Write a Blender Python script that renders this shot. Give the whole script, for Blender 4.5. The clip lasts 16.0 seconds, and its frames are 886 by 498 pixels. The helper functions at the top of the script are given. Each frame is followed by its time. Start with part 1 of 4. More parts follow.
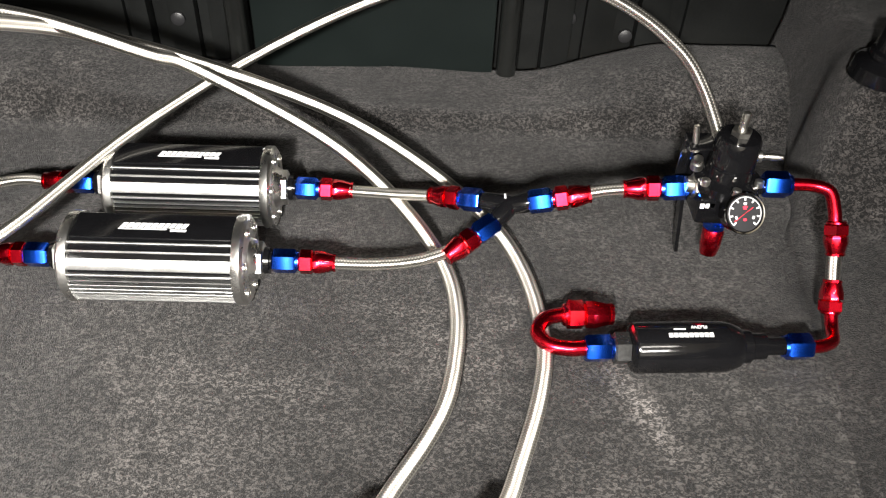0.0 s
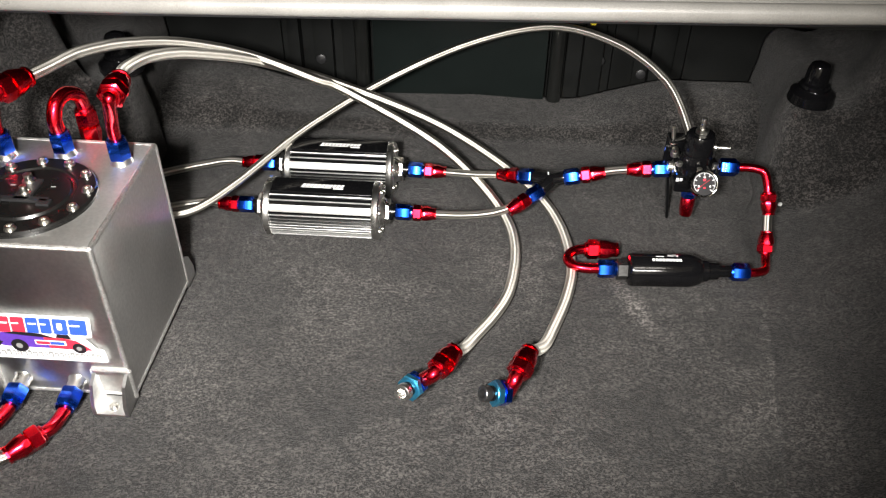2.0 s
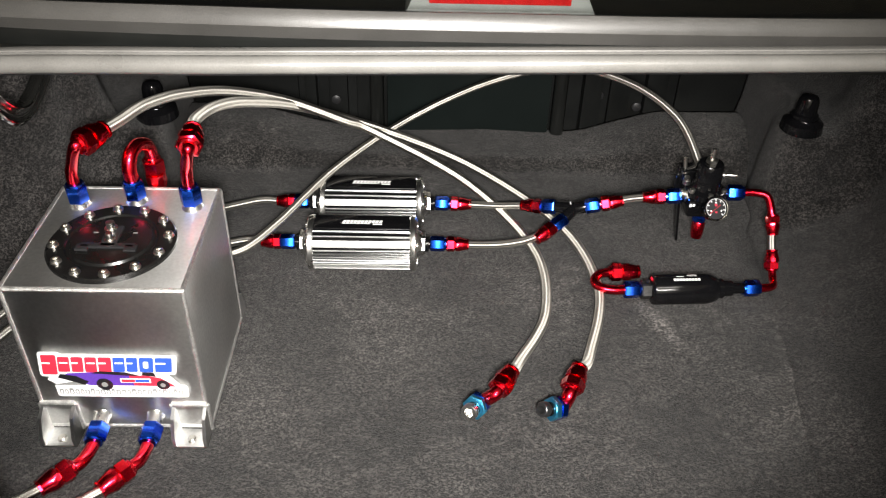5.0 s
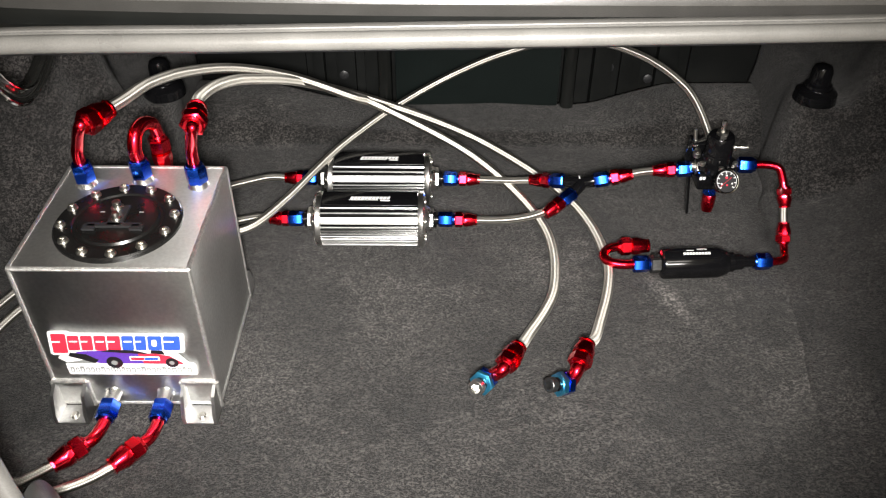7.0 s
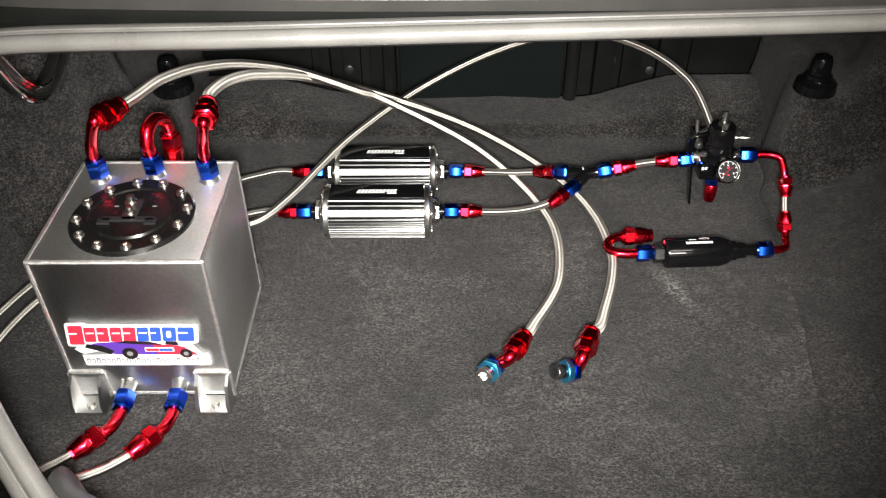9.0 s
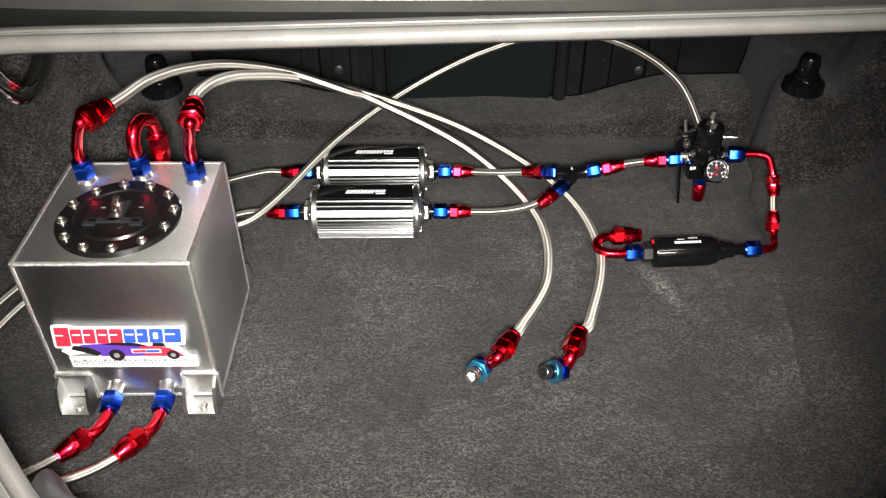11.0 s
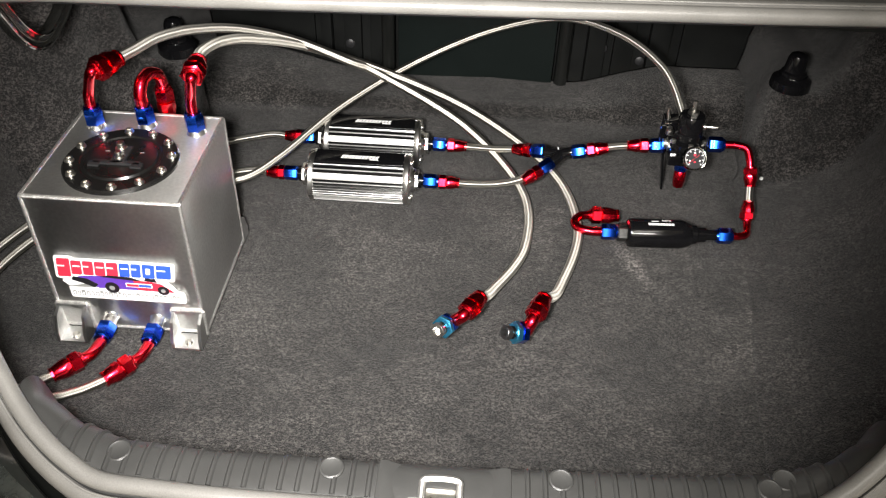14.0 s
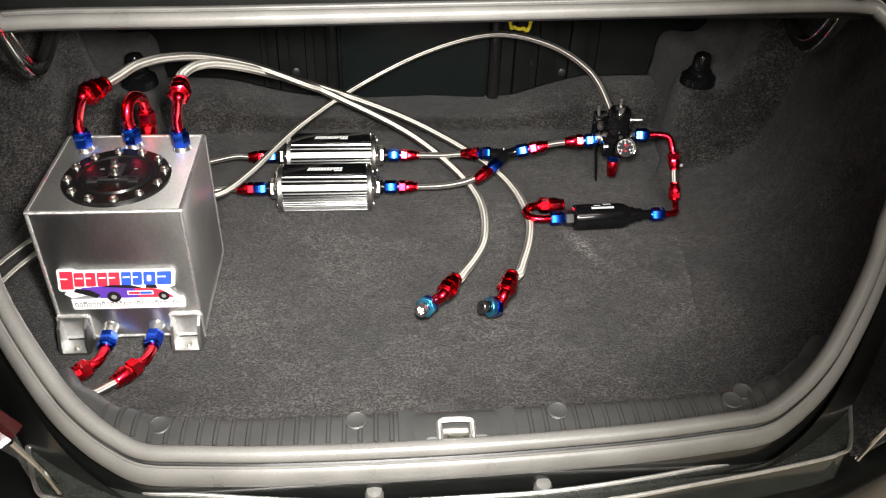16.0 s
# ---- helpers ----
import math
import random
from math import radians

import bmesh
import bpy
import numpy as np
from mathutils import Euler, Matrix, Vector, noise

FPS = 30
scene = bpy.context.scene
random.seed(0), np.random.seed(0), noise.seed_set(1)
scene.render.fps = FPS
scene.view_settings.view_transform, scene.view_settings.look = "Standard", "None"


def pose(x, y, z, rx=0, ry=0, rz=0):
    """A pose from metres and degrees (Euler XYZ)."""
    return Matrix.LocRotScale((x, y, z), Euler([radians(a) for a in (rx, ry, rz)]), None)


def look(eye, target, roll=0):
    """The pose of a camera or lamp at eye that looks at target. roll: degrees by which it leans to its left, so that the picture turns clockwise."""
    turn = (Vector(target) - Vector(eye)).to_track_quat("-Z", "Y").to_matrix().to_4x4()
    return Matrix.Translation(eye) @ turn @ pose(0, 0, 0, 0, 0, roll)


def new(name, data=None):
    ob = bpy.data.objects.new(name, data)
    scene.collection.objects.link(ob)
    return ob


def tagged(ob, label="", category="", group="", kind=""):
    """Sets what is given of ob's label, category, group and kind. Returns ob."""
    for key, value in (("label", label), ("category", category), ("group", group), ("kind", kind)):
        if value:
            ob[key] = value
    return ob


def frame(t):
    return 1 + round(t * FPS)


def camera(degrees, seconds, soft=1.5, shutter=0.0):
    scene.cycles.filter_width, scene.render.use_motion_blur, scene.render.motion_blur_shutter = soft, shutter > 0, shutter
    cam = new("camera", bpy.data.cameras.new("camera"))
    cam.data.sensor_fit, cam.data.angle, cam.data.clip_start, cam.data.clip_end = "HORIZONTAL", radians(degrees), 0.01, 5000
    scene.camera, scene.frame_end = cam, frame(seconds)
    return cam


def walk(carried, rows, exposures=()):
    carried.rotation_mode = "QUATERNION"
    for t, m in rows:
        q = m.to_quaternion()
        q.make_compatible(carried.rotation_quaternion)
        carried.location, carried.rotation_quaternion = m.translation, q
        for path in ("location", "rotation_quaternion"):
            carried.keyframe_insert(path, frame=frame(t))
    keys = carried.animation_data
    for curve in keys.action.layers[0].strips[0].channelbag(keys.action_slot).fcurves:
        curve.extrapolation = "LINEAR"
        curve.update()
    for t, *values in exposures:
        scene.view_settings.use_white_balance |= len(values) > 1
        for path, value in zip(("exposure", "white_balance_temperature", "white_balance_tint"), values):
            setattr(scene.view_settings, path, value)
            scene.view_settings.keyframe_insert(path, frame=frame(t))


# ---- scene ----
cam = camera(55.9, 16.0, soft=1.2)
METRES, EYE, TILT, LEAN, TURN = 1.25, 0.648, -42.0, -2.0, 0.0
ROWS = [
    (0.0, 0.0, 0.0, 0.0, 0.0, 0.0, -0.0),
    (0.5, -0.0375, -0.0914, -0.0062, 2.22, 0.87, -0.49),
    (1.0, -0.0373, -0.1566, -0.026, 2.91, 0.98, -0.45),
    (1.5, -0.0312, -0.2513, -0.0512, 3.31, 1.69, -1.52),
    (2.0, -0.0102, -0.366, -0.1185, 3.66, 3.33, -1.55),
    (2.5, -0.0638, -0.4042, -0.108, 3.34, 4.19, -0.55),
    (3.0, -0.1614, -0.4173, -0.1017, 1.04, 4.5, 1.32),
    (3.5, -0.1508, -0.4367, -0.1115, -0.46, 5.68, 1.95),
    (4.0, -0.1403, -0.4444, -0.1191, -0.78, 5.76, 1.31),
    (6.5, -0.1146, -0.436, -0.1127, 1.24, 3.28, 1.03),
    (7.0, -0.1137, -0.4387, -0.1141, 1.24, 3.2, 1.2),
    (7.5, -0.1163, -0.4462, -0.116, 1.59, 3.02, 1.01),
    (8.0, -0.1202, -0.4528, -0.1209, 1.78, 2.75, 0.96),
    (8.5, -0.1213, -0.4565, -0.1187, 1.64, 2.77, 1.31),
    (9.0, -0.1183, -0.4566, -0.1182, 1.45, 2.78, 1.69),
    (11.5, -0.1097, -0.4553, -0.117, 0.95, 2.73, 1.83),
    (12.0, -0.1068, -0.452, -0.1162, 0.84, 2.68, 1.69),
    (12.5, -0.1022, -0.4494, -0.1119, 0.64, 2.43, 1.45),
    (13.0, -0.0963, -0.4467, -0.1118, 0.43, 2.01, 1.15),
    (13.5, -0.0685, -0.475, -0.1266, 1.14, 1.7, -0.42),
    (14.0, -0.0438, -0.5147, -0.1531, 3.05, 2.09, -2.1),
    (14.5, -0.0917, -0.5618, -0.1805, 3.03, 3.8, -0.59),
    (15.0, -0.1597, -0.614, -0.2257, 0.0, 5.31, 1.55),
    (15.5, -0.1457, -0.6242, -0.2373, -2.26, 5.59, 2.97),
    (16.0, -0.1249, -0.6165, -0.2316, -2.78, 5.13, 3.08),
]
walk(cam, [(t, pose(0, 0, EYE, TILT, LEAN, TURN) @ pose(METRES * x, METRES * y, METRES * z, 90 + pitch, roll, yaw)) for t, x, y, z, yaw, pitch, roll in ROWS],
     [(0.0, 0.85), (1.0, 0.47), (2.0, 0.2), (3.0, 0.0), (4.0, 0.0), (6.5, 0.06), (13.5, 0.03), (14.5, 0.13), (15.2, 0.03), (16.0, -0.05)])

# ---------------------------------------------------------------- light
X0 = -0.06          # middle of the boot


def area(name, place, target, sx, sy, watts, colour):
    d = bpy.data.lights.new(name, "AREA")
    d.shape, d.size, d.size_y, d.energy, d.color = "RECTANGLE", sx, sy, watts, colour
    ob = new(name, d)
    ob.matrix_world = look(place, target)
    return ob


# unseen fill, added to brighten the garage and its reflections in the paint
area("unseen_garage_fill", (0.3, -3.2, 2.4), (0.2, -3.0, 0.0), 1.4, 0.4, 160.0, (1.0, 0.96, 0.90))
world = bpy.data.worlds.new("garage_air")
scene.world = world
world.use_nodes = True
world.node_tree.nodes["Background"].inputs[0].default_value = (0.55, 0.6, 0.65, 1)
world.node_tree.nodes["Background"].inputs[1].default_value = 0.08
# the torch carried with the camera, held still at its commonest place
torch = bpy.data.lights.new("camera_torch", "SPOT")
torch.energy, torch.color, torch.shadow_soft_size = 188.0, (1.0, 0.965, 0.92), 0.045
torch.spot_size, torch.spot_blend = radians(74), 1.0
new("camera_torch", torch).matrix_world = look((-0.15, -0.58, 0.905), (-0.20, 0.60, 0.02))
area("ceiling_tube_light", (0.3, -1.3, 2.35), (0.0, 0.1, 0.0), 1.2, 0.2, 15.0, (1.0, 0.95, 0.86))


# ---------------------------------------------------------------- materials
def mat(name, colour, rough=0.5, metal=0.0, var=0.25, scale=30.0, fine=300.0, bump=0.0, coat=0.0, rvar=0.1, spec=0.5, dist=0.001):
    m = bpy.data.materials.new(name)
    m.use_nodes = True
    nt = m.node_tree
    n, l = nt.nodes, nt.links
    b = n["Principled BSDF"]
    b.inputs["Metallic"].default_value = metal
    b.inputs["Coat Weight"].default_value = coat
    b.inputs["Coat Roughness"].default_value = 0.05
    b.inputs["Specular IOR Level"].default_value = spec
    tc = n.new("ShaderNodeTexCoord")
    a = n.new("ShaderNodeTexNoise")
    a.inputs["Scale"].default_value, a.inputs["Detail"].default_value = scale, 4
    f = n.new("ShaderNodeTexNoise")
    f.inputs["Scale"].default_value, f.inputs["Detail"].default_value = fine, 3
    l.new(tc.outputs["Object"], a.inputs["Vector"])
    l.new(tc.outputs["Object"], f.inputs["Vector"])
    mix = n.new("ShaderNodeMath")
    mix.operation = "ADD"
    l.new(a.outputs["Fac"], mix.inputs[0])
    l.new(f.outputs["Fac"], mix.inputs[1])
    ramp = n.new("ShaderNodeMapRange")
    ramp.inputs["From Min"].default_value, ramp.inputs["From Max"].default_value = 0.7, 1.3
    l.new(mix.outputs[0], ramp.inputs["Value"])
    col = n.new("ShaderNodeMix")
    col.data_type = "RGBA"
    col.inputs["A"].default_value = (*[c * (1 - var) for c in colour], 1)
    col.inputs["B"].default_value = (*[min(1, c * (1 + var)) for c in colour], 1)
    l.new(ramp.outputs[0], col.inputs["Factor"])
    l.new(col.outputs["Result"], b.inputs["Base Color"])
    rr = n.new("ShaderNodeMapRange")
    rr.inputs["To Min"].default_value, rr.inputs["To Max"].default_value = max(0.02, rough - rvar), min(1, rough + rvar)
    l.new(a.outputs["Fac"], rr.inputs["Value"])
    l.new(rr.outputs[0], b.inputs["Roughness"])
    if bump:
        bp = n.new("ShaderNodeBump")
        bp.inputs["Strength"].default_value, bp.inputs["Distance"].default_value = bump, dist
        l.new(f.outputs["Fac"], bp.inputs["Height"])
        l.new(bp.outputs["Normal"], b.inputs["Normal"])
    return m


def carpet_material(name, colour, pale_patches=()):
    """Needle-felt carpet: dark pile with pale fibres, unevenly worn, with pools of light painted in soft patches."""
    m = mat(name, colour, 0.95, 0, 0.45, 9.0, 700.0, 0.9, 0, 0.04, 0.2, 0.003)
    n, l = m.node_tree.nodes, m.node_tree.links
    b = n["Principled BSDF"]
    b.inputs["Sheen Weight"].default_value = 0.15
    b.inputs["Sheen Roughness"].default_value = 0.5
    tc = n.new("ShaderNodeTexCoord")
    mp = n.new("ShaderNodeMapping")
    mp.inputs["Scale"].default_value = (250, 320, 290)
    l.new(tc.outputs["Object"], mp.inputs["Vector"])
    fib = n.new("ShaderNodeTexNoise")
    fib.inputs["Scale"].default_value, fib.inputs["Detail"].default_value, fib.inputs["Distortion"].default_value = 1.0, 3, 1.0
    l.new(mp.outputs[0], fib.inputs["Vector"])
    r = n.new("ShaderNodeMapRange")
    r.inputs["From Min"].default_value, r.inputs["From Max"].default_value = 0.47, 0.60
    r.inputs["To Max"].default_value = 1.0
    l.new(fib.outputs["Fac"], r.inputs["Value"])
    mx = n.new("ShaderNodeMix")
    mx.data_type = "RGBA"
    old = b.inputs["Base Color"].links[0].from_socket
    l.new(old, mx.inputs["A"])
    mx.inputs["B"].default_value = (*[min(1, c * 7.5) for c in colour], 1)
    l.new(r.outputs[0], mx.inputs["Factor"])
    wear = n.new("ShaderNodeTexNoise")
    wear.inputs["Scale"].default_value, wear.inputs["Detail"].default_value = 5.5, 3
    l.new(tc.outputs["Object"], wear.inputs["Vector"])
    wr = n.new("ShaderNodeMapRange")
    wr.inputs["From Min"].default_value, wr.inputs["From Max"].default_value = 0.3, 0.72
    wr.inputs["To Min"].default_value, wr.inputs["To Max"].default_value = 0.48, 1.65
    l.new(wear.outputs["Fac"], wr.inputs["Value"])
    # brushed pile: short streaks a few centimetres long
    mq = n.new("ShaderNodeMapping")
    mq.inputs["Scale"].default_value = (30, 52, 40)
    mq.inputs["Rotation"].default_value = (0, 0, radians(-14))
    l.new(tc.outputs["Object"], mq.inputs["Vector"])
    pile = n.new("ShaderNodeTexNoise")
    pile.inputs["Scale"].default_value, pile.inputs["Detail"].default_value, pile.inputs["Distortion"].default_value = 1.0, 5, 1.2
    l.new(mq.outputs[0], pile.inputs["Vector"])
    pr = n.new("ShaderNodeMapRange")
    pr.inputs["From Min"].default_value, pr.inputs["From Max"].default_value = 0.3, 0.7
    pr.inputs["To Min"].default_value, pr.inputs["To Max"].default_value = 0.55, 1.45
    l.new(pile.outputs["Fac"], pr.inputs["Value"])
    both = n.new("ShaderNodeMath")
    both.operation = "MULTIPLY"
    l.new(wr.outputs[0], both.inputs[0])
    l.new(pr.outputs[0], both.inputs[1])
    sc = n.new("ShaderNodeVectorMath")
    sc.operation = "SCALE"
    l.new(mx.outputs["Result"], sc.inputs[0])
    l.new(both.outputs[0], sc.inputs["Scale"])
    last = sc.outputs[0]
    # pale patches, brush marks and painted pools of light: (x, y), half sizes, turn, strength
    for x, y, a, c2, turn, k in pale_patches:
        mp2 = n.new("ShaderNodeMapping")
        mp2.vector_type = "TEXTURE"
        mp2.inputs["Location"].default_value = (x, y, 0)
        mp2.inputs["Rotation"].default_value = (0, 0, radians(turn))
        mp2.inputs["Scale"].default_value = (a, c2, 10)
        l.new(tc.outputs["Object"], mp2.inputs["Vector"])
        ln = n.new("ShaderNodeVectorMath")
        ln.operation = "LENGTH"
        l.new(mp2.outputs[0], ln.inputs[0])
        mr = n.new("ShaderNodeMapRange")
        mr.interpolation_type = "SMOOTHSTEP"
        mr.inputs["From Min"].default_value, mr.inputs["From Max"].default_value = 1.0, 0.1
        mr.inputs["To Min"].default_value, mr.inputs["To Max"].default_value = 1.0, k
        l.new(ln.outputs["Value"], mr.inputs["Value"])
        s2 = n.new("ShaderNodeVectorMath")
        s2.operation = "SCALE"
        l.new(last, s2.inputs[0])
        l.new(mr.outputs[0], s2.inputs["Scale"])
        last = s2.outputs[0]
    l.new(last, b.inputs["Base Color"])
    return m


def braid_material(name):
    """Woven stainless braid: crossing wire bundles, long highlight streaks put into colour and bump (UV in metres)."""
    m = bpy.data.materials.new(name)
    m.use_nodes = True
    n, l = m.node_tree.nodes, m.node_tree.links
    b = n["Principled BSDF"]
    b.inputs["Metallic"].default_value, b.inputs["Roughness"].default_value = 1.0, 0.60
    # the crossing wires spread a highlight along the hose
    b.inputs["Anisotropic"].default_value = 0.72
    tg = n.new("ShaderNodeTangent")
    tg.direction_type, tg.uv_map = "UV_MAP", "UVMap"
    l.new(tg.outputs[0], b.inputs["Tangent"])
    uv = n.new("ShaderNodeUVMap")
    uv.uv_map = "UVMap"
    waves = []
    for turn, size, wobble in ((32, 110.0, 0.3), (-32, 110.0, 0.3), (90, 44.0, 0.8)):
        mp = n.new("ShaderNodeMapping")
        mp.inputs["Rotation"].default_value = (0, 0, radians(turn))
        l.new(uv.outputs[0], mp.inputs["Vector"])
        w = n.new("ShaderNodeTexWave")
        w.inputs["Scale"].default_value, w.inputs["Distortion"].default_value = size, wobble
        l.new(mp.outputs[0], w.inputs["Vector"])
        waves.append(w)
    weave = n.new("ShaderNodeMath")
    weave.operation = "MULTIPLY"
    l.new(waves[0].outputs["Fac"], weave.inputs[0])
    l.new(waves[1].outputs["Fac"], weave.inputs[1])
    cr = n.new("ShaderNodeMix")
    cr.data_type = "RGBA"
    cr.inputs["A"].default_value, cr.inputs["B"].default_value = (0.30, 0.285, 0.25, 1), (0.98, 0.95, 0.88, 1)
    tone = n.new("ShaderNodeMath")
    tone.operation = "MULTIPLY_ADD"
    l.new(weave.outputs[0], tone.inputs[0])
    tone.inputs[1].default_value = 0.55
    # lengthwise pale streaks paint the braid's highlight lines into its colour
    streak = n.new("ShaderNodeMath")
    streak.operation = "MULTIPLY"
    l.new(waves[2].outputs["Fac"], streak.inputs[0])
    streak.inputs[1].default_value = 0.55
    l.new(streak.outputs[0], tone.inputs[2])
    l.new(tone.outputs[0], cr.inputs["Factor"])
    l.new(cr.outputs["Result"], b.inputs["Base Color"])
    fine = n.new("ShaderNodeBump")
    fine.inputs["Strength"].default_value, fine.inputs["Distance"].default_value = 0.35, 0.0006
    l.new(weave.outputs[0], fine.inputs["Height"])
    bp = n.new("ShaderNodeBump")
    bp.inputs["Strength"].default_value, bp.inputs["Distance"].default_value = 0.8, 0.0009
    l.new(waves[2].outputs["Fac"], bp.inputs["Height"])
    l.new(fine.outputs["Normal"], bp.inputs["Normal"])
    l.new(bp.outputs["Normal"], b.inputs["Normal"])
    return m


def brushed(name, colour, rough, along):
    """Rolled aluminium sheet with fine brushing along one axis and faint stains."""
    m = mat(name, colour, rough, 1.0, 0.1, 12.0, 200.0, 0, 0, 0.06)
    n, l = m.node_tree.nodes, m.node_tree.links
    b = n["Principled BSDF"]
    b.inputs["Anisotropic"].default_value = 0.88
    tc = n.new("ShaderNodeTexCoord")
    # brushing runs across each face
    tg = n.new("ShaderNodeVectorMath")
    tg.operation = "CROSS_PRODUCT"
    l.new(tc.outputs["Normal"], tg.inputs[0])
    tg.inputs[1].default_value = (1.0, 0.0, 0.3)
    l.new(tg.outputs[0], b.inputs["Tangent"])
    mp = n.new("ShaderNodeMapping")
    mp.inputs["Scale"].default_value = along
    l.new(tc.outputs["Object"], mp.inputs["Vector"])
    t = n.new("ShaderNodeTexNoise")
    t.inputs["Scale"].default_value, t.inputs["Detail"].default_value = 1.0, 3
    l.new(mp.outputs[0], t.inputs["Vector"])
    bp = n.new("ShaderNodeBump")
    bp.inputs["Strength"].default_value, bp.inputs["Distance"].default_value = 0.12, 0.0006
    l.new(t.outputs["Fac"], bp.inputs["Height"])
    l.new(bp.outputs["Normal"], b.inputs["Normal"])
    return m


CARPET = carpet_material("boot_carpet", (0.0071, 0.0065, 0.0061),
                         ((0.215, 0.500, 0.085, 0.024, -68, 3.0), (0.095, 0.638, 0.05, 0.012, -16, 2.0), (0.395, 0.40, 0.17, 0.018, 84, 1.7), (-0.22, 0.52, 0.16, 0.05, -8, 1.5), (0.12, 0.325, 0.09, 0.03, 10, 1.5), (0.03, 0.58, 0.16, 0.08, 15, 1.7), (-0.28, 0.40, 0.14, 0.05, 30, 1.3), (0.36, 0.33, 0.16, 0.035, -70, 1.4), (0.27, 0.50, 0.10, 0.025, 8, 1.4)))
CARPET_SIDE = carpet_material("side_carpet", (0.0066, 0.0060, 0.0057))
BRAID = braid_material("stainless_braid")
RED = mat("red_anodised", (0.90, 0.010, 0.030), 0.24, 1.0, 0.12, 60, 500, 0, 0.6, 0.05)
BLUE = mat("blue_anodised", (0.016, 0.13, 0.92), 0.24, 1.0, 0.12, 60, 500, 0, 0.6, 0.05)
CYAN = mat("bright_blue_anodised", (0.10, 0.58, 1.0), 0.36, 1.0, 0.12, 60, 500, 0, 0.5, 0.05)
BLACK_ANO = mat("black_anodised", (0.004, 0.004, 0.0045), 0.12, 0, 0.2, 40, 400, 0, 0, 0.03, 0.45)
SILVER = mat("machined_aluminium", (0.78, 0.77, 0.74), 0.28, 1.0, 0.08, 40, 300, 0.05, 0, 0.08)
STEEL = mat("zinc_steel", (0.7, 0.68, 0.63), 0.3, 1.0, 0.12, 90, 600, 0, 0, 0.1)
TANK = brushed("tank_aluminium", (0.74, 0.74, 0.73), 0.52, (12, 400, 400))
WELD = mat("weld_bead", (0.72, 0.71, 0.69), 0.48, 1.0, 0.2, 200, 900, 0.6, 0, 0.1)
PLASTIC = mat("black_moulded_plastic", (0.016, 0.016, 0.017), 0.42, 0, 0.2, 25, 900, 0.25, 0, 0.08)
TRIM = mat("grey_sill_plastic", (0.042, 0.042, 0.041), 0.36, 0, 0.15, 20, 1200, 0.3, 0, 0.08)
RUBBER = mat("boot_seal_rubber", (0.155, 0.151, 0.142), 0.30, 0, 0.2, 15, 700, 0.15, 0, 0.08, 0.6)
MOULDING = mat("window_moulding_rubber", (0.055, 0.053, 0.050), 0.32, 0, 0.2, 15, 700, 0.15, 0, 0.08, 0.5)
PAINT = mat("black_car_paint", (0.006, 0.0065, 0.006), 0.3, 0, 0.15, 20, 900, 0, 1.0, 0.05)
INNER = mat("dull_black_sheet_metal", (0.0055, 0.006, 0.0058), 0.5, 0, 0.35, 14, 500, 0.1, 0, 0.12, 0.2)
CHROME = mat("chrome_trim", (0.82, 0.82, 0.8), 0.1, 1.0, 0.05, 40, 300, 0, 0, 0.04)
LAMP_RED = mat("red_lamp_lens", (0.38, 0.012, 0.012), 0.15, 0, 0.2, 60, 300, 0, 1.0, 0.05)
LAMP_GREY = mat("lamp_housing_grey", (0.22, 0.23, 0.22), 0.5, 0, 0.1, 40, 300, 0, 0, 0.05)
CONCRETE = mat("garage_concrete", (0.36, 0.31, 0.24), 0.85, 0, 0.25, 3, 120, 0.3, 0, 0.08)
WALLPAINT = mat("garage_wall_paint", (0.55, 0.53, 0.48), 0.8, 0, 0.12, 2, 80, 0.1, 0, 0.05)
WHITE_INK = mat("white_print", (0.82, 0.82, 0.82), 0.4, 0, 0.05, 50, 400, 0, 0, 0.05)
RED_INK = mat("red_print", (0.72, 0.03, 0.06), 0.35, 0, 0.08, 50, 400, 0, 0, 0.05)
BLUE_INK = mat("blue_print", (0.03, 0.09, 0.55), 0.35, 0, 0.08, 50, 400, 0, 0, 0.05)
PURPLE_INK = mat("purple_print", (0.10, 0.04, 0.34), 0.35, 0, 0.2, 30, 400, 0, 0, 0.05)
BLACK_INK = mat("black_print", (0.012, 0.012, 0.014), 0.35, 0, 0.1, 50, 400, 0, 0, 0.05)
YELLOW = mat("yellow_tape", (0.75, 0.6, 0.02), 0.6, 0, 0.15, 60, 300, 0, 0, 0.05)
DARK_STEEL = mat("dark_steel", (0.10, 0.10, 0.10), 0.3, 0.9)
# bright metal of the striker, also used for the bumper step's imitated highlights
STRIKER_GLINT = mat("striker_and_glint_metal", (0.85, 0.84, 0.82), 0.45, 1.0, 0.12, 60, 500, 0, 0, 0.05)
HINGE = mat("dark_glossy_steel", (0.012, 0.012, 0.011), 0.12, 0.0, 0.3, 60, 400, 0, 1.0, 0.05)
GLASS = bpy.data.materials.new("tinted_window_glass")
GLASS.use_nodes = True
_nt = GLASS.node_tree
_mix, _clear, _gloss = (_nt.nodes.new(k) for k in ("ShaderNodeMixShader", "ShaderNodeBsdfTransparent", "ShaderNodeBsdfGlossy"))
_clear.inputs[0].default_value = (0.62, 0.64, 0.62, 1)
_gloss.inputs["Roughness"].default_value = 0.03
_mix.inputs[0].default_value = 0.06
_nt.links.new(_clear.outputs[0], _mix.inputs[1])
_nt.links.new(_gloss.outputs[0], _mix.inputs[2])
_nt.links.new(_mix.outputs[0], _nt.nodes["Material Output"].inputs["Surface"])


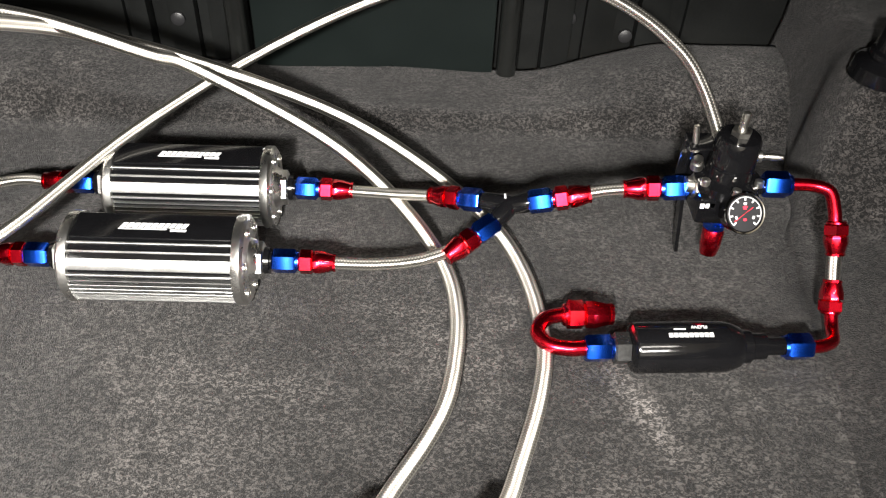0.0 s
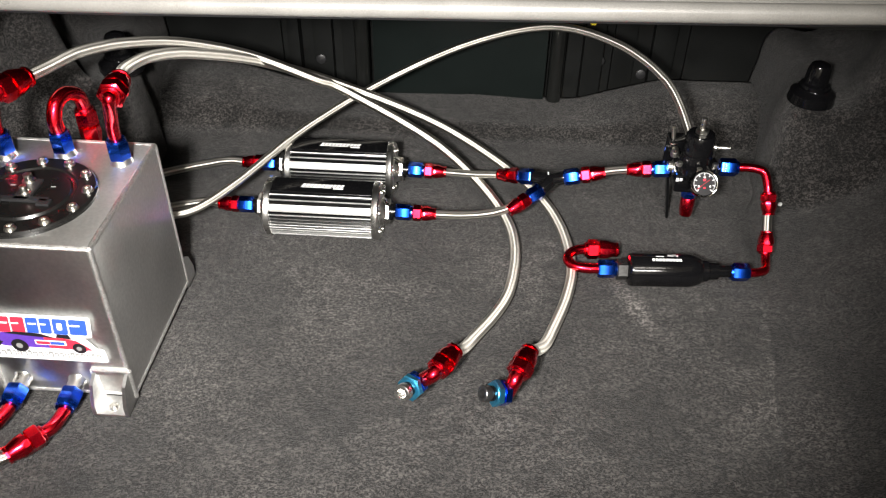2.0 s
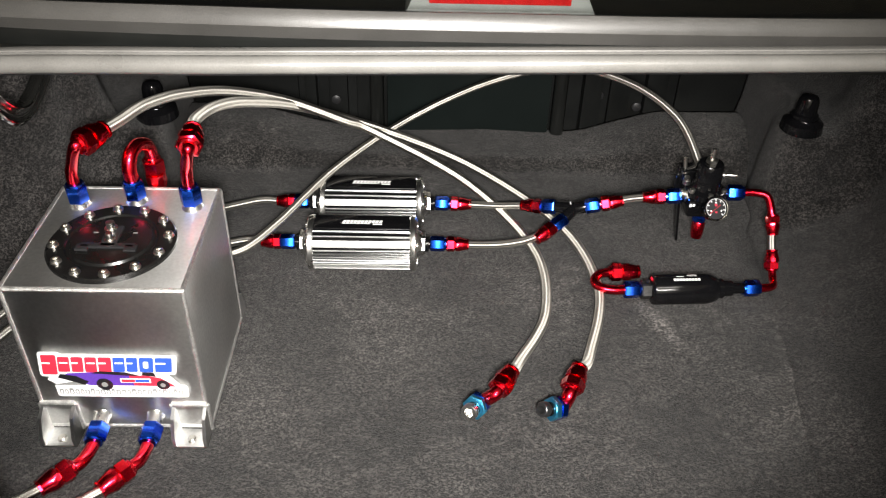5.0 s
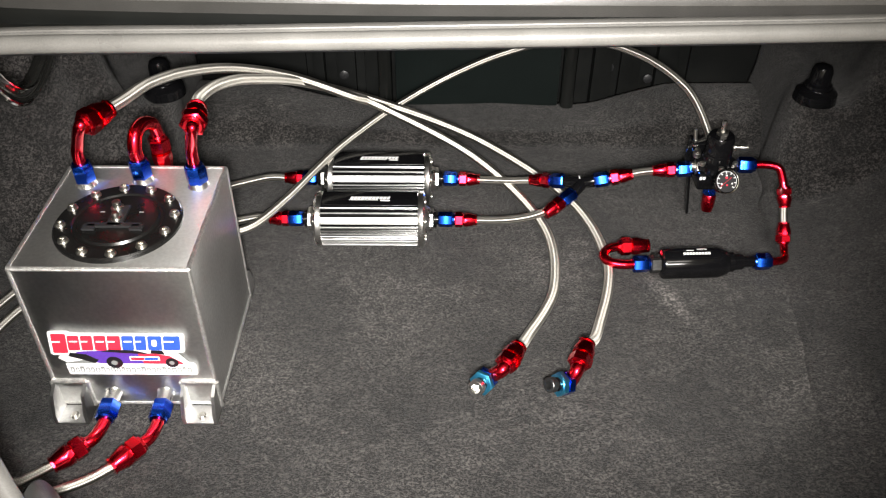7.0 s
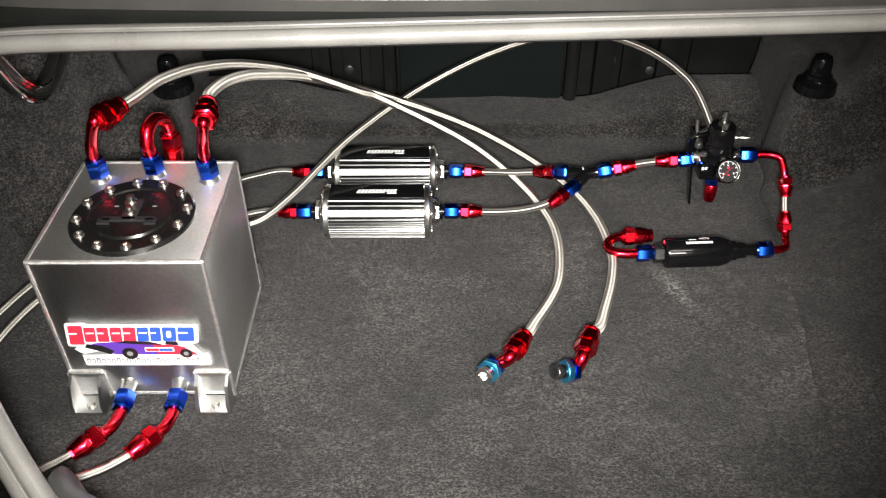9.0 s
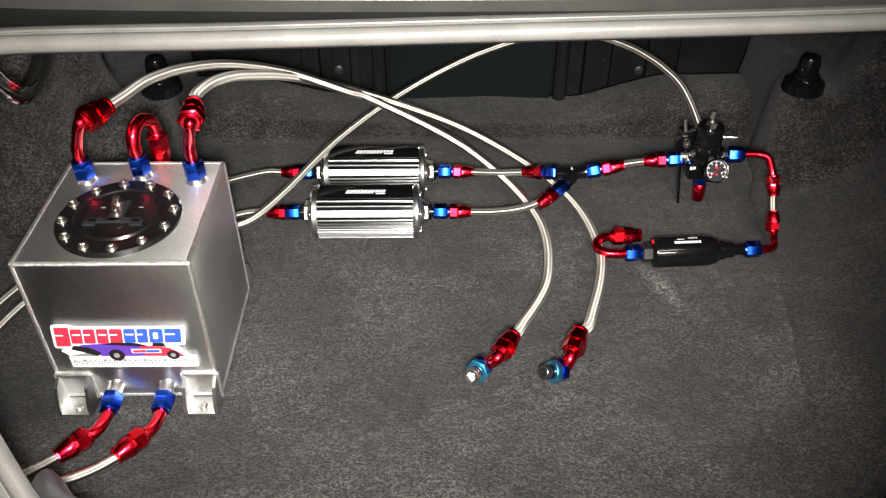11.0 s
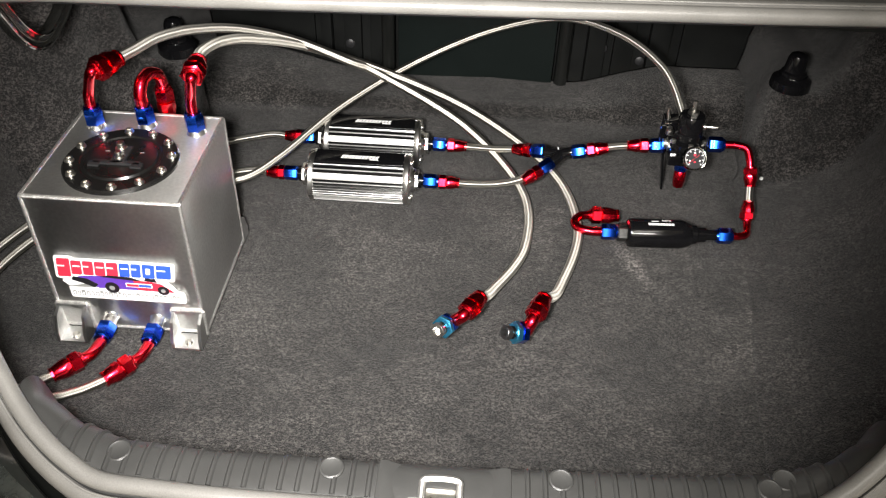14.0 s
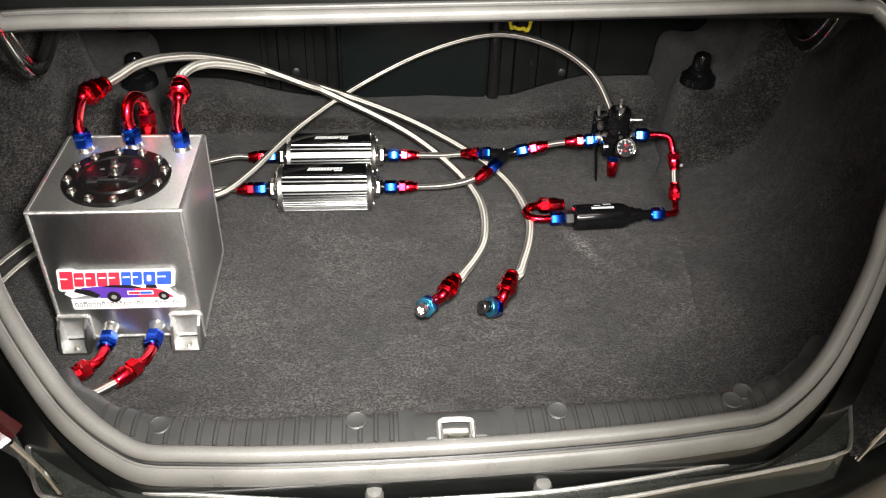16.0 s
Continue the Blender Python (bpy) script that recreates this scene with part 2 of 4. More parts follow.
# ---------------------------------------------------------------- building helpers
def finish(name, bm, material, sharp=35):
    me = bpy.data.meshes.new(name)
    bmesh.ops.recalc_face_normals(bm, faces=bm.faces)
    for f in bm.faces:
        f.smooth = True
    bm.to_mesh(me)
    bm.free()
    me.set_sharp_from_angle(angle=radians(sharp))
    me.materials.append(material)
    return me


def thing(name, base, label, category, group="", kind=""):
    ob = new(name)
    ob.empty_display_size = 0.02
    ob.location = base
    return tagged(ob, label, category, group, kind)


def origin(ob):
    return Vector(ob.location) if ob.type == "EMPTY" else Vector()


def part(name, bm, material, parent, label="", sharp=35):
    """One mesh under a thing or a part; bm is in world metres."""
    ob = new(name, finish(name, bm, material, sharp))
    ob.parent = parent
    ob.matrix_parent_inverse = Matrix.Translation(-origin(parent))
    return tagged(ob, label)


def solid(name, bm, material, label, category="", group="", kind="", sharp=35):
    return tagged(new(name, finish(name, bm, material, sharp)), label, category, group, kind)


def frame_of(d):
    d = Vector(d).normalized()
    up = Vector((0, 0, 1)) if abs(d.z) < 0.95 else Vector((0, 1, 0))
    s = d.cross(up).normalized()
    return d, s, s.cross(d)


def lathe(bm, p, d, prof, n=24, turn=0.0, closed=True):
    """Rings along d from p: prof holds (distance, radius)."""
    d, s, u = frame_of(d)
    p = Vector(p)
    rings = []
    for a, r in prof:
        rings.append([bm.verts.new(p + d * a + (s * math.cos(turn + 2 * math.pi * i / n) + u * math.sin(turn + 2 * math.pi * i / n)) * max(r, 1e-5)) for i in range(n)])
    for a, b in zip(rings, rings[1:]):
        for i in range(n):
            bm.faces.new((a[i], a[(i + 1) % n], b[(i + 1) % n], b[i]))
    if closed:
        bm.faces.new(rings[0][::-1])
        bm.faces.new(rings[-1])
    return bm


def hexnut(bm, p, d, length, r, turn=0.0):
    return lathe(bm, p, d, [(0, r * 0.86), (length * 0.1, r), (length * 0.9, r), (length, r * 0.86)], 6, turn)


def smooth_path(ctrl, n=80):
    """Catmull-Rom curve through the control points."""
    c = [Vector(q) for q in ctrl]
    c = [2 * c[0] - c[1]] + c + [2 * c[-1] - c[-2]]
    out = []
    m = len(c) - 3
    for k in range(n + 1):
        x = min(k / n * m, m - 1e-6)
        i = int(x)
        f = x - i
        a, b, e, g = c[i:i + 4]
        out.append(0.5 * (2 * b + (e - a) * f + (2 * a - 5 * b + 4 * e - g) * f * f + (3 * b - a - 3 * e + g) * f ** 3))
    return out


def sweep(bm, pts, prof, normal=None, caps=True, uv=False):
    """Sweeps a closed profile of (across, out) along pts. normal: the fixed 'out' axis, or none for a carried frame."""
    lay = bm.loops.layers.uv.new("UVMap") if uv else None
    pts = [Vector(q) for q in pts]
    n = len(pts)
    rings, dist, run = [], [], 0.0
    s = None
    for i, q in enumerate(pts):
        t = (pts[min(i + 1, n - 1)] - pts[max(i - 1, 0)]).normalized()
        if normal is not None:
            w = Vector(normal)
            s = t.cross(w).normalized()
            w = s.cross(t).normalized()
        else:
            if s is None:
                _, s, _ = frame_of(t)
            s = (s - t * s.dot(t)).normalized()
            w = s.cross(t).normalized()
        if i:
            run += (q - pts[i - 1]).length
        dist.append(run)
        rings.append([bm.verts.new(q + s * a + w * b) for a, b in prof])
    k = len(prof)
    girth = sum(math.dist(prof[i], prof[(i + 1) % k]) for i in range(k))
    for j in range(n - 1):
        for i in range(k):
            f = bm.faces.new((rings[j][i], rings[j][(i + 1) % k], rings[j + 1][(i + 1) % k], rings[j + 1][i]))
            if uv:
                for lp, (a, b) in zip(f.loops, ((j, i), (j, i + 1), (j + 1, i + 1), (j + 1, i))):
                    lp[lay].uv = (dist[a], b / k * girth)
    if caps:
        bm.faces.new(rings[0][::-1])
        bm.faces.new(rings[-1])
    return bm


def circle(r, n=14, squash=1.0):
    return [(r * math.cos(2 * math.pi * i / n), squash * r * math.sin(2 * math.pi * i / n)) for i in range(n)]


def box(bm, x0, x1, y0, y1, z0, z1, bev=0.0, m=None):
    r = bmesh.ops.create_cube(bm, size=1.0)
    vs = r["verts"]
    for v in vs:
        v.co = Vector(((x0 + x1) / 2 + v.co.x * (x1 - x0), (y0 + y1) / 2 + v.co.y * (y1 - y0), (z0 + z1) / 2 + v.co.z * (z1 - z0)))
        if m:
            v.co = m @ v.co
    if bev:
        es = list({e for v in vs for e in v.link_edges})
        bmesh.ops.bevel(bm, geom=es, offset=bev, segments=2, profile=0.7, affect="EDGES")
    return bm


def B():
    return bmesh.new()


def sheet(name, fn, nu, nv, material, label, category, kind="structure", thick=0.0, sharp=60):
    """A grid surface from fn(u, v)."""
    bm = B()
    g = [[bm.verts.new(fn(i / nu, j / nv)) for j in range(nv + 1)] for i in range(nu + 1)]
    for i in range(nu):
        for j in range(nv):
            bm.faces.new((g[i][j], g[i + 1][j], g[i + 1][j + 1], g[i][j + 1]))
    ob = solid(name, bm, material, label, category, "", kind, sharp)
    if thick:
        md = ob.modifiers.new("thickness", "SOLIDIFY")
        md.thickness, md.offset = thick, -1
    return ob


def lerp(a, b, t):
    return a + (b - a) * t


def sstep(a, b, x):
    t = max(0.0, min(1.0, (x - a) / (b - a)))
    return t * t * (3 - 2 * t)


def table(rows, x):
    for (a, u), (b, v) in zip(rows, rows[1:]):
        if x <= b:
            return lerp(u, v, sstep(a, b, x))
    return rows[-1][1]


# ---------------------------------------------------------------- the garage round the car
GROUND = -0.62
bm = B(); box(bm, -4, 4, -4.5, 5, GROUND - 0.1, GROUND)
solid("floor", bm, CONCRETE, "worn tan concrete garage floor", "floor", kind="structure")
for nm, dims in (("wall_west", (-4.15, -4, -4.5, 5, GROUND, 2.5)), ("wall_east", (4, 4.15, -4.5, 5, GROUND, 2.5)),
                 ("wall_south", (-4.15, 4.15, -4.65, -4.5, GROUND, 2.5)), ("wall_north", (-4.15, 4.15, 5, 5.15, GROUND, 2.5))):
    bm = B(); box(bm, *dims)
    solid(nm, bm, WALLPAINT, "plain painted garage wall", "wall", kind="structure")
bm = B(); box(bm, -4.15, 4.15, -4.65, 5.15, 2.5, 2.6)
solid("ceiling", bm, WALLPAINT, "plain painted garage ceiling", "ceiling", kind="structure")

# ---------------------------------------------------------------- the boot's lining
FLOOR_HALF = ((-0.06, 0.40), (0.17, 0.44), (0.40, 0.475), (0.62, 0.50), (0.74, 0.515), (0.80, 0.53), (0.86, 0.53), (0.96, 0.56), (1.2, 0.56))


LEFT_HALF = ((-0.06, 0.52), (0.12, 0.74), (0.30, 0.82), (0.60, 0.82), (0.74, 0.66), (0.80, 0.56), (0.86, 0.56), (0.95, 0.60), (1.2, 0.60))


def floor_height(x, y):
    z = 0.004 * noise.noise((x * 5, y * 5, 0)) + 0.0016 * noise.noise((x * 16, y * 16, 3))
    z += 0.028 * sstep(0.955, 0.985, y) * (0.8 + 0.35 * noise.noise((x * 4, 0, 7)))
    z += 0.05 * sstep(0.93, 1.06, y) * max(sstep(0.12, 0.36, x), sstep(0.30, 0.55, -x))
    return z


def floor_fn(u, v):
    y = lerp(-0.06, 1.10, v)
    x = X0 + lerp(-table(LEFT_HALF, y) - 0.03, table(FLOOR_HALF, y) + 0.02, u)
    return Vector((x, y, floor_height(x, y)))


sheet("carpet_floor", floor_fn, 120, 120, CARPET, "worn charcoal needle-felt carpet on the boot floor", "carpet", thick=0.006)


def side_fn(sign):
    def fn(u, v):
        y = lerp(-0.06, 1.12, v)
        w = sstep(0.75, 0.83, y)
        e = table(FLOOR_HALF if sign > 0 else LEFT_HALF, y)
        plain = [(e - 0.02, -0.006), (e + 0.018, 0.022), (e + 0.042, 0.12), (e + 0.054, 0.28), (e + 0.057, 0.50)]
        if sign > 0:
            plain = [(e - 0.02, -0.006), (e + 0.08, 0.016), (e + 0.18, 0.085), (e + 0.24, 0.27), (e + 0.25, 0.50)]
        arch = [(e, -0.004), (e + 0.012, 0.10), (e + 0.03, 0.172), (e + 0.13, 0.20), (e + 0.21, 0.50)]
        c = [(lerp(a[0], b[0], w), lerp(a[1], b[1], w)) for a, b in zip(plain, arch)]
        q = smooth_path([(a, b, 0) for a, b in c], 40)[round(u * 40)]
        k = 0.006 * noise.noise((y * 7, q.y * 9, sign * 5))
        return Vector((X0 + sign * (q.x + k), y, q.y))
    return fn


for sign, nm in ((-1, "wall_left_lining"), (1, "wall_right_lining")):
    sheet(nm, side_fn(sign), 40, 90, CARPET_SIDE, "dark carpeted boot side bulging over the wheel arch", "boot lining", thick=0.006)

# shock-absorber caps on the arches
for sign in (-1, 1):
    cx, cy = (-0.652, 0.845) if sign < 0 else (0.517, 0.838)
    cap = thing("suspension_cap", (cx, cy, 0.185), "black moulded plastic cap over the suspension top", "cap", "suspension caps")
    bm = B(); lathe(bm, (cx, cy, 0.176), (0, 0, 1), [(0, 0.038), (0.016, 0.036), (0.020, 0.032), (0.023, 0.027), (0.025, 0.026)], 32)
    part("base_ring", bm, BLACK_ANO, cap)
    bm = B(); lathe(bm, (cx, cy, 0.199), (0, 0, 1), [(0, 0.024), (0.008, 0.0235), (0.011, 0.0195), (0.034, 0.0180), (0.041, 0.015), (0.044, 0.009), (0.045, 0.0)], 32)
    part("dome", bm, BLACK_ANO, cap)

# seat-back bulkhead: pressed sheet with a hatch in the middle
bm = B(); box(bm, X0 - 0.85, X0 + 0.85, 1.135, 1.15, -0.05, 0.52)
bulk = solid("wall_bulkhead", bm, INNER, "dark pressed-steel bulkhead behind the rear seat", "bulkhead", kind="structure")
for a, b, d in ((-0.80, -0.44, 0.012), (-0.425, -0.40, 0.03), (-0.375, -0.335, 0.022), (-0.315, -0.262, 0.03), (0.165, 0.205, 0.034), (0.225, 0.27, 0.016), (0.30, 0.345, 0.024), (0.37, 0.80, 0.012)):
    bm = B(); box(bm, a, b, 1.135 - d, 1.136, 0.0, 0.47, 0.006)
    part("pressed_rib", bm, INNER, bulk)
bm = B(); box(bm, -0.250, 0.094, 1.088, 1.132, 0.012, 0.44, 0.004)
hatch = part("hatch_panel", bm, mat("hatch_sheet", (0.006, 0.0085, 0.008), 0.3, 0, 0.2, 8, 500, 0, 0, 0.08, 0.4), bulk, "glossy dark green-black hatch panel")
bm = B(); box(bm, -0.250, 0.096, 1.080, 1.090, 0.010, 0.0165, 0.002)
part("hatch_lip", bm, mat("worn_metal_lip", (0.2, 0.2, 0.19), 0.4, 0.6, 0.3), bulk, "bare metal lip")
for x in (0.114, -0.272):
    bm = B(); lathe(bm, (x, 1.09, 0.0), (0, 0, 1), [(0, 0.015), (0.45, 0.015)], 16)
    part("hinge_tube", bm, PAINT, bulk)
for x, z in ((0.20, 0.10), (0.285, 0.075), (-0.36, 0.08)):
    bm = B(); lathe(bm, (x, 1.112, z), (0, -1, 0), [(0, 0.010), (0.004, 0.010), (0.006, 0.006)], 20)
    part("plug", bm, PLASTIC, bulk)

# parcel shelf and its underside
bm = B(); box(bm, X0 - 0.85, X0 + 0.85, 0.44, 1.16, 0.478, 0.490)
solid("parcel_shelf", bm, INNER, "black parcel shelf over the boot", "shelf", kind="structure")
bm = B(); sweep(bm, smooth_path([(0.110, 0.955, 0.47), (0.120, 0.95, 0.275), (0.133, 0.95, 0.254), (0.149, 0.95, 0.252), (0.166, 0.95, 0.268), (0.176, 0.955, 0.47)], 40), circle(0.0042, 8))
solid("wire_loop", bm, YELLOW, "yellow wrapped cable loop hanging under the shelf", "cable")

# ---------------------------------------------------------------- boot opening
CX, SKEW = -0.072, 0.018      # middle of the opening, and how far the car stands askew
LOOP = [(0.0, -0.1165), (0.20, -0.114), (0.32, -0.1085), (0.378, -0.1035), (0.415, -0.089), (0.449, -0.069), (0.481, -0.0435), (0.517, -0.006), (0.546, 0.028), (0.567, 0.057), (0.580, 0.080), (0.604, 0.116), (0.624, 0.17), (0.641, 0.235), (0.648, 0.29), (0.632, 0.330), (0.575, 0.346), (0.30, 0.346), (0.0, 0.346)]


def askew(x, y, z):
    """From the car's own half-width and depth to the world."""
    return Vector((CX + x, y + SKEW * x, z))



def loop3(off=0.0, lift=0.0, sides=(-1, 1)):
    """The opening's rim in its sloping plane, moved outward by off and up by lift."""
    half = [Vector((a, b, 0)) for a, b in LOOP]
    flat = [Vector((-q.x, q.y, 0)) for q in half[::-1]][:-1] + half[:-1]
    flat = smooth_path(flat + [flat[0]], 320)[:-1]
    n = len(flat)
    out = []
    for i, q in enumerate(flat):
        t = (flat[(i + 1) % n] - flat[i - 1]).normalized()
        o = Vector((t.y, -t.x, 0))
        r = askew(*(q + o * (off - 0.0145)))
        # the rim's plane rises towards the car's front
        r.z = 0.150 + (r.y + 0.11) * 0.818 + lift
        out.append(r)
    return out + [out[0]]


PLANE_N = Vector((0, -0.633, 0.774))


def rim(name, off, lift, prof, material, parent, label="", upto=9.0):
    """A profile swept round the opening; upto: how far forward it runs."""
    bm = B()
    sweep(bm, loop3(off, lift), prof, PLANE_N, caps=False)
    bmesh.ops.delete(bm, geom=[v for v in bm.verts if v.co.y > upto], context="VERTS")
    bmesh.ops.remove_doubles(bm, verts=bm.verts, dist=0.0004)
    return part(name, bm, material, parent, label)


seal = thing("boot_seal", (X0, 0.1, 0.3), "grey rubber weatherstrip round the boot opening", "weatherstrip")
rim("bulb", 0.006, 0.003, circle(0.0100, 16), RUBBER, seal)
rim("lip", 0.0212, -0.003, [(-0.0092, -0.006), (0.0130, -0.018), (0.0140, -0.013), (0.0108, -0.0065), (0.0045, 0.0008), (-0.002, 0.0042), (-0.0068, 0.0040), (-0.0090, -0.001)], RUBBER, seal)
rim("bead", 0.0178, 0.0030, circle(0.0016, 8), RUBBER, seal)
rim("clamp", 0.0140, -0.010, [(-0.008, -0.004), (0.010, -0.004), (0.010, 0.005), (-0.008, 0.005)], PLASTIC, seal)
gutter = thing("opening_flange", (X0, 0.1, 0.28), "glossy black painted gutter round the boot opening", "body panel", kind="structure")
rim("gutter", 0.032, -0.034, [(-0.022, -0.004), (0.006, -0.022), (0.008, -0.018), (-0.022, 0.004)], PAINT, gutter, upto=0.27)

rim("inner_skin", 0.050, -0.040, [(-0.022, 0.000), (0.034, -0.075), (0.036, -0.071), (-0.022, 0.005)], PAINT, gutter, upto=0.25)

# rear deck between seal and window
bm = B(); box(bm, X0 - 0.80, X0 + 0.80, 0.362, 0.42, 0.502, 0.516, 0.004)
solid("rear_deck", bm, PAINT, "glossy black body panel under the rear window", "body panel", kind="structure")
wm = B()
sweep(wm, smooth_path([(X0 - 0.78, 0.393, 0.574), (X0 - 0.66, 0.380, 0.554), (X0 - 0.3, 0.377, 0.547), (X0, 0.376, 0.546), (X0 + 0.3, 0.377, 0.547), (X0 + 0.66, 0.380, 0.554), (X0 + 0.78, 0.393, 0.574)], 60),
      [(0.012, -0.014), (0.012, 0.006), (0.004, 0.014), (-0.004, 0.016), (-0.010, 0.010), (-0.012, -0.014)], (0, -0.5, 0.86))
solid("window_moulding", wm, MOULDING, "grey rubber moulding along the foot of the rear window", "moulding", kind="structure")
bm = B(); box(bm, X0 - 0.80, X0 + 0.80, 0.374, 0.390, 0.508, 0.536)
solid("window_ledge", bm, PAINT, "black painted ledge under the window moulding", "body panel", kind="structure")


def glass_fn(u, v):
    return Vector((X0 + lerp(-0.72, 0.72, u), lerp(0.394, 1.15, v) + 0.06 * (2 * u - 1) ** 2 * (1 - v), lerp(0.556, 0.93, v)))


g = sheet("window_1", glass_fn, 20, 6, GLASS, "dark tinted rear window", "window")
g.visible_shadow = False
# high brake lamp behind the window
lamp = thing("brake_lamp", (-0.07, 0.56, 0.487), "high brake lamp with a red ribbed lens in a grey housing", "brake lamp")
bm = B(); box(bm, -0.197, 0.053, 0.545, 0.66, 0.487, 0.553, 0.006)
for v in bm.verts:
    if v.co.z > 0.52:
        v.co.x = -0.072 + (v.co.x + 0.072) * 0.80
part("housing", bm, LAMP_GREY, lamp)
bm = B(); box(bm, -0.166, 0.018, 0.538, 0.550, 0.509, 0.545, 0.003)
lens = part("lens", bm, LAMP_RED, lamp, "red ribbed lens")
for i in range(16):
    x = -0.160 + 0.0115 * i
    bm = B(); box(bm, x, x + 0.004, 0.5355, 0.5385, 0.511, 0.543)
    part("flute", bm, LAMP_RED, lens)

# cabin shell that closes the view past the window
bm = B(); box(bm, X0 - 0.85, X0 + 0.85, 1.16, 1.19, 0.40, 1.0)
solid("rear_seat_back", bm, PLASTIC, "dark rear seat back in the cabin", "seat back", kind="structure")

# ---------------------------------------------------------------- sill trim and striker
SILL_BEND = ((0.0, 0.0), (0.25, 0.003), (0.36, 0.009), (0.42, 0.024), (0.457, 0.044), (0.50, 0.080), (0.60, 0.19))


def sill_fn(u, v):
    h = lerp(-0.485, 0.485, u)
    prof = smooth_path([(-0.030, -0.01, 0), (-0.036, 0.06, 0), (-0.042, 0.125, 0), (-0.053, 0.149, 0), (-0.075, 0.153, 0), (-0.100, 0.149, 0), (-0.112, 0.135, 0)], 30)[round(v * 30)]
    bend = table(SILL_BEND, abs(h))
    return askew(h, prof.x + bend, prof.y + 0.78 * bend * sstep(0.2, 0.7, v))


sill = sheet("sill_trim", sill_fn, 60, 30, TRIM, "grey-black ribbed plastic sill trim at the boot's rear edge", "sill trim", thick=0.004)


def sill_point(h, v):
    return sill_fn((h + 0.485) / 0.97, v)


for i in range(46):
    h = -0.43 + i * 0.0191
    if -0.082 < h < 0.072:
        continue
    bm = B()
    pts = [sill_point(h, v) + Vector((0, 0, 0.001)) for v in (0.40, 0.47, 0.53, 0.60, 0.67, 0.74, 0.80)]
    sweep(bm, pts, [(-0.0042, -0.001), (0.0042, -0.001), (0.0030, 0.0040), (0.0012, 0.0056), (-0.0012, 0.0056), (-0.0030, 0.0040)], (0, 0, 1))
    part("rib", bm, TRIM, sill)
for h, v in ((-0.364, 0.62), (-0.129, 0.60), (0.122, 0.60), (0.346, 0.68), (0.366, 0.56)):
    q = sill_point(h, v)
    bm = B(); lathe(bm, q + Vector((0, 0, 0.001)), (0, -0.1, 1), [(0, 0.0135), (0.0062, 0.0135), (0.0072, 0.0115), (0.0064, 0.0100), (0.0066, 0.0)], 24)
    part("clip", bm, TRIM, sill)
# striker surround: two cheeks sloping into a shallow cup
for x0, x1 in ((-0.079, -0.044), (0.030, 0.069)):
    bm = B()
    box(bm, CX + x0, CX + x1, -0.106, -0.050, 0.130, 0.1615, 0.008)
    for v in bm.verts:
        inner = (v.co.x > CX - 0.058) if x0 < 0 else (v.co.x < CX + 0.046)
        if inner and v.co.z > 0.15:
            v.co.z -= 0.008
    part("striker_cheek", bm, TRIM, sill, "black plastic striker surround")
bm = B(); box(bm, CX - 0.046, CX + 0.032, -0.106, -0.056, 0.130, 0.1555, 0.004)
part("striker_pocket", bm, mat("worn_grey_cup", (0.16, 0.16, 0.155), 0.4, 0, 0.2, 30, 600, 0.1), sill, "grey plastic cup under the striker")
SX = CX - 0.008
striker = thing("boot_striker", (SX, -0.09, 0.156), "bright zinc boot latch striker loop on the sill", "striker")
bm = B(); sweep(bm, smooth_path([(SX - 0.0205, -0.107, 0.157), (SX - 0.0205, -0.084, 0.162), (SX - 0.0180, -0.076, 0.165), (SX, -0.0745, 0.166), (SX + 0.0180, -0.076, 0.165), (SX + 0.0205, -0.084, 0.162), (SX + 0.0205, -0.107, 0.157)], 40), circle(0.0036, 10))
part("loop", bm, STRIKER_GLINT, striker)
bm = B(); box(bm, SX - 0.016, SX + 0.016, -0.104, -0.082, 0.1550, 0.1572, 0.0005)
part("plate", bm, STEEL, striker)

# ---------------------------------------------------------------- rear body outside
PLATE = mat("glossy_step_plate", (0.03, 0.033, 0.03), 0.16, 0, 0.3, 30, 300, 0, 0.8, 0.05)
V = Vector


def bumper_fn(u, v):
    k = 2 * u - 1
    x = X0 + 0.82 * k
    prof = smooth_path([(-0.085, 0.050, 0), (-0.135, 0.045, 0), (-0.165, 0.040, 0), (-0.185, 0.020, 0), (-0.185, -0.10, 0), (-0.17, -0.35, 0)], 30)[round(v * 30)]
    return Vector((x, prof.x + 0.30 * abs(k) ** 3.2, prof.y))


bumper = sheet("rear_bumper", bumper_fn, 60, 30, PAINT, "glossy black rear bumper", "bumper", thick=0.004)
for x in (-0.181, 0.027):
    bm = B(); lathe(bm, (x, -0.121, 0.046), (0, -0.1, 1), [(0, 0.0115), (0.050, 0.0115), (0.056, 0.009), (0.058, 0.0)], 24)
    part("rubber_stop", bm, RUBBER, bumper, "grey rubber stop")
STEP_IN = [(0.0, -0.142), (0.10, -0.141), (0.21, -0.131), (0.322, -0.116), (0.374, -0.110), (0.393, -0.103), (0.414, -0.091), (0.448, -0.065), (0.482, -0.033)]
STEP_OUT = [(0.0, -0.167), (0.10, -0.163), (0.205, -0.153), (0.289, -0.141), (0.382, -0.128), (0.463, -0.114), (0.490, -0.107), (0.513, -0.093), (0.545, -0.026)]


def both_sides(half, z):
    h = [askew(-a, b, z) for a, b in half[:0:-1]] + [askew(a, b, z) for a, b in half]
    return smooth_path(h, 96)


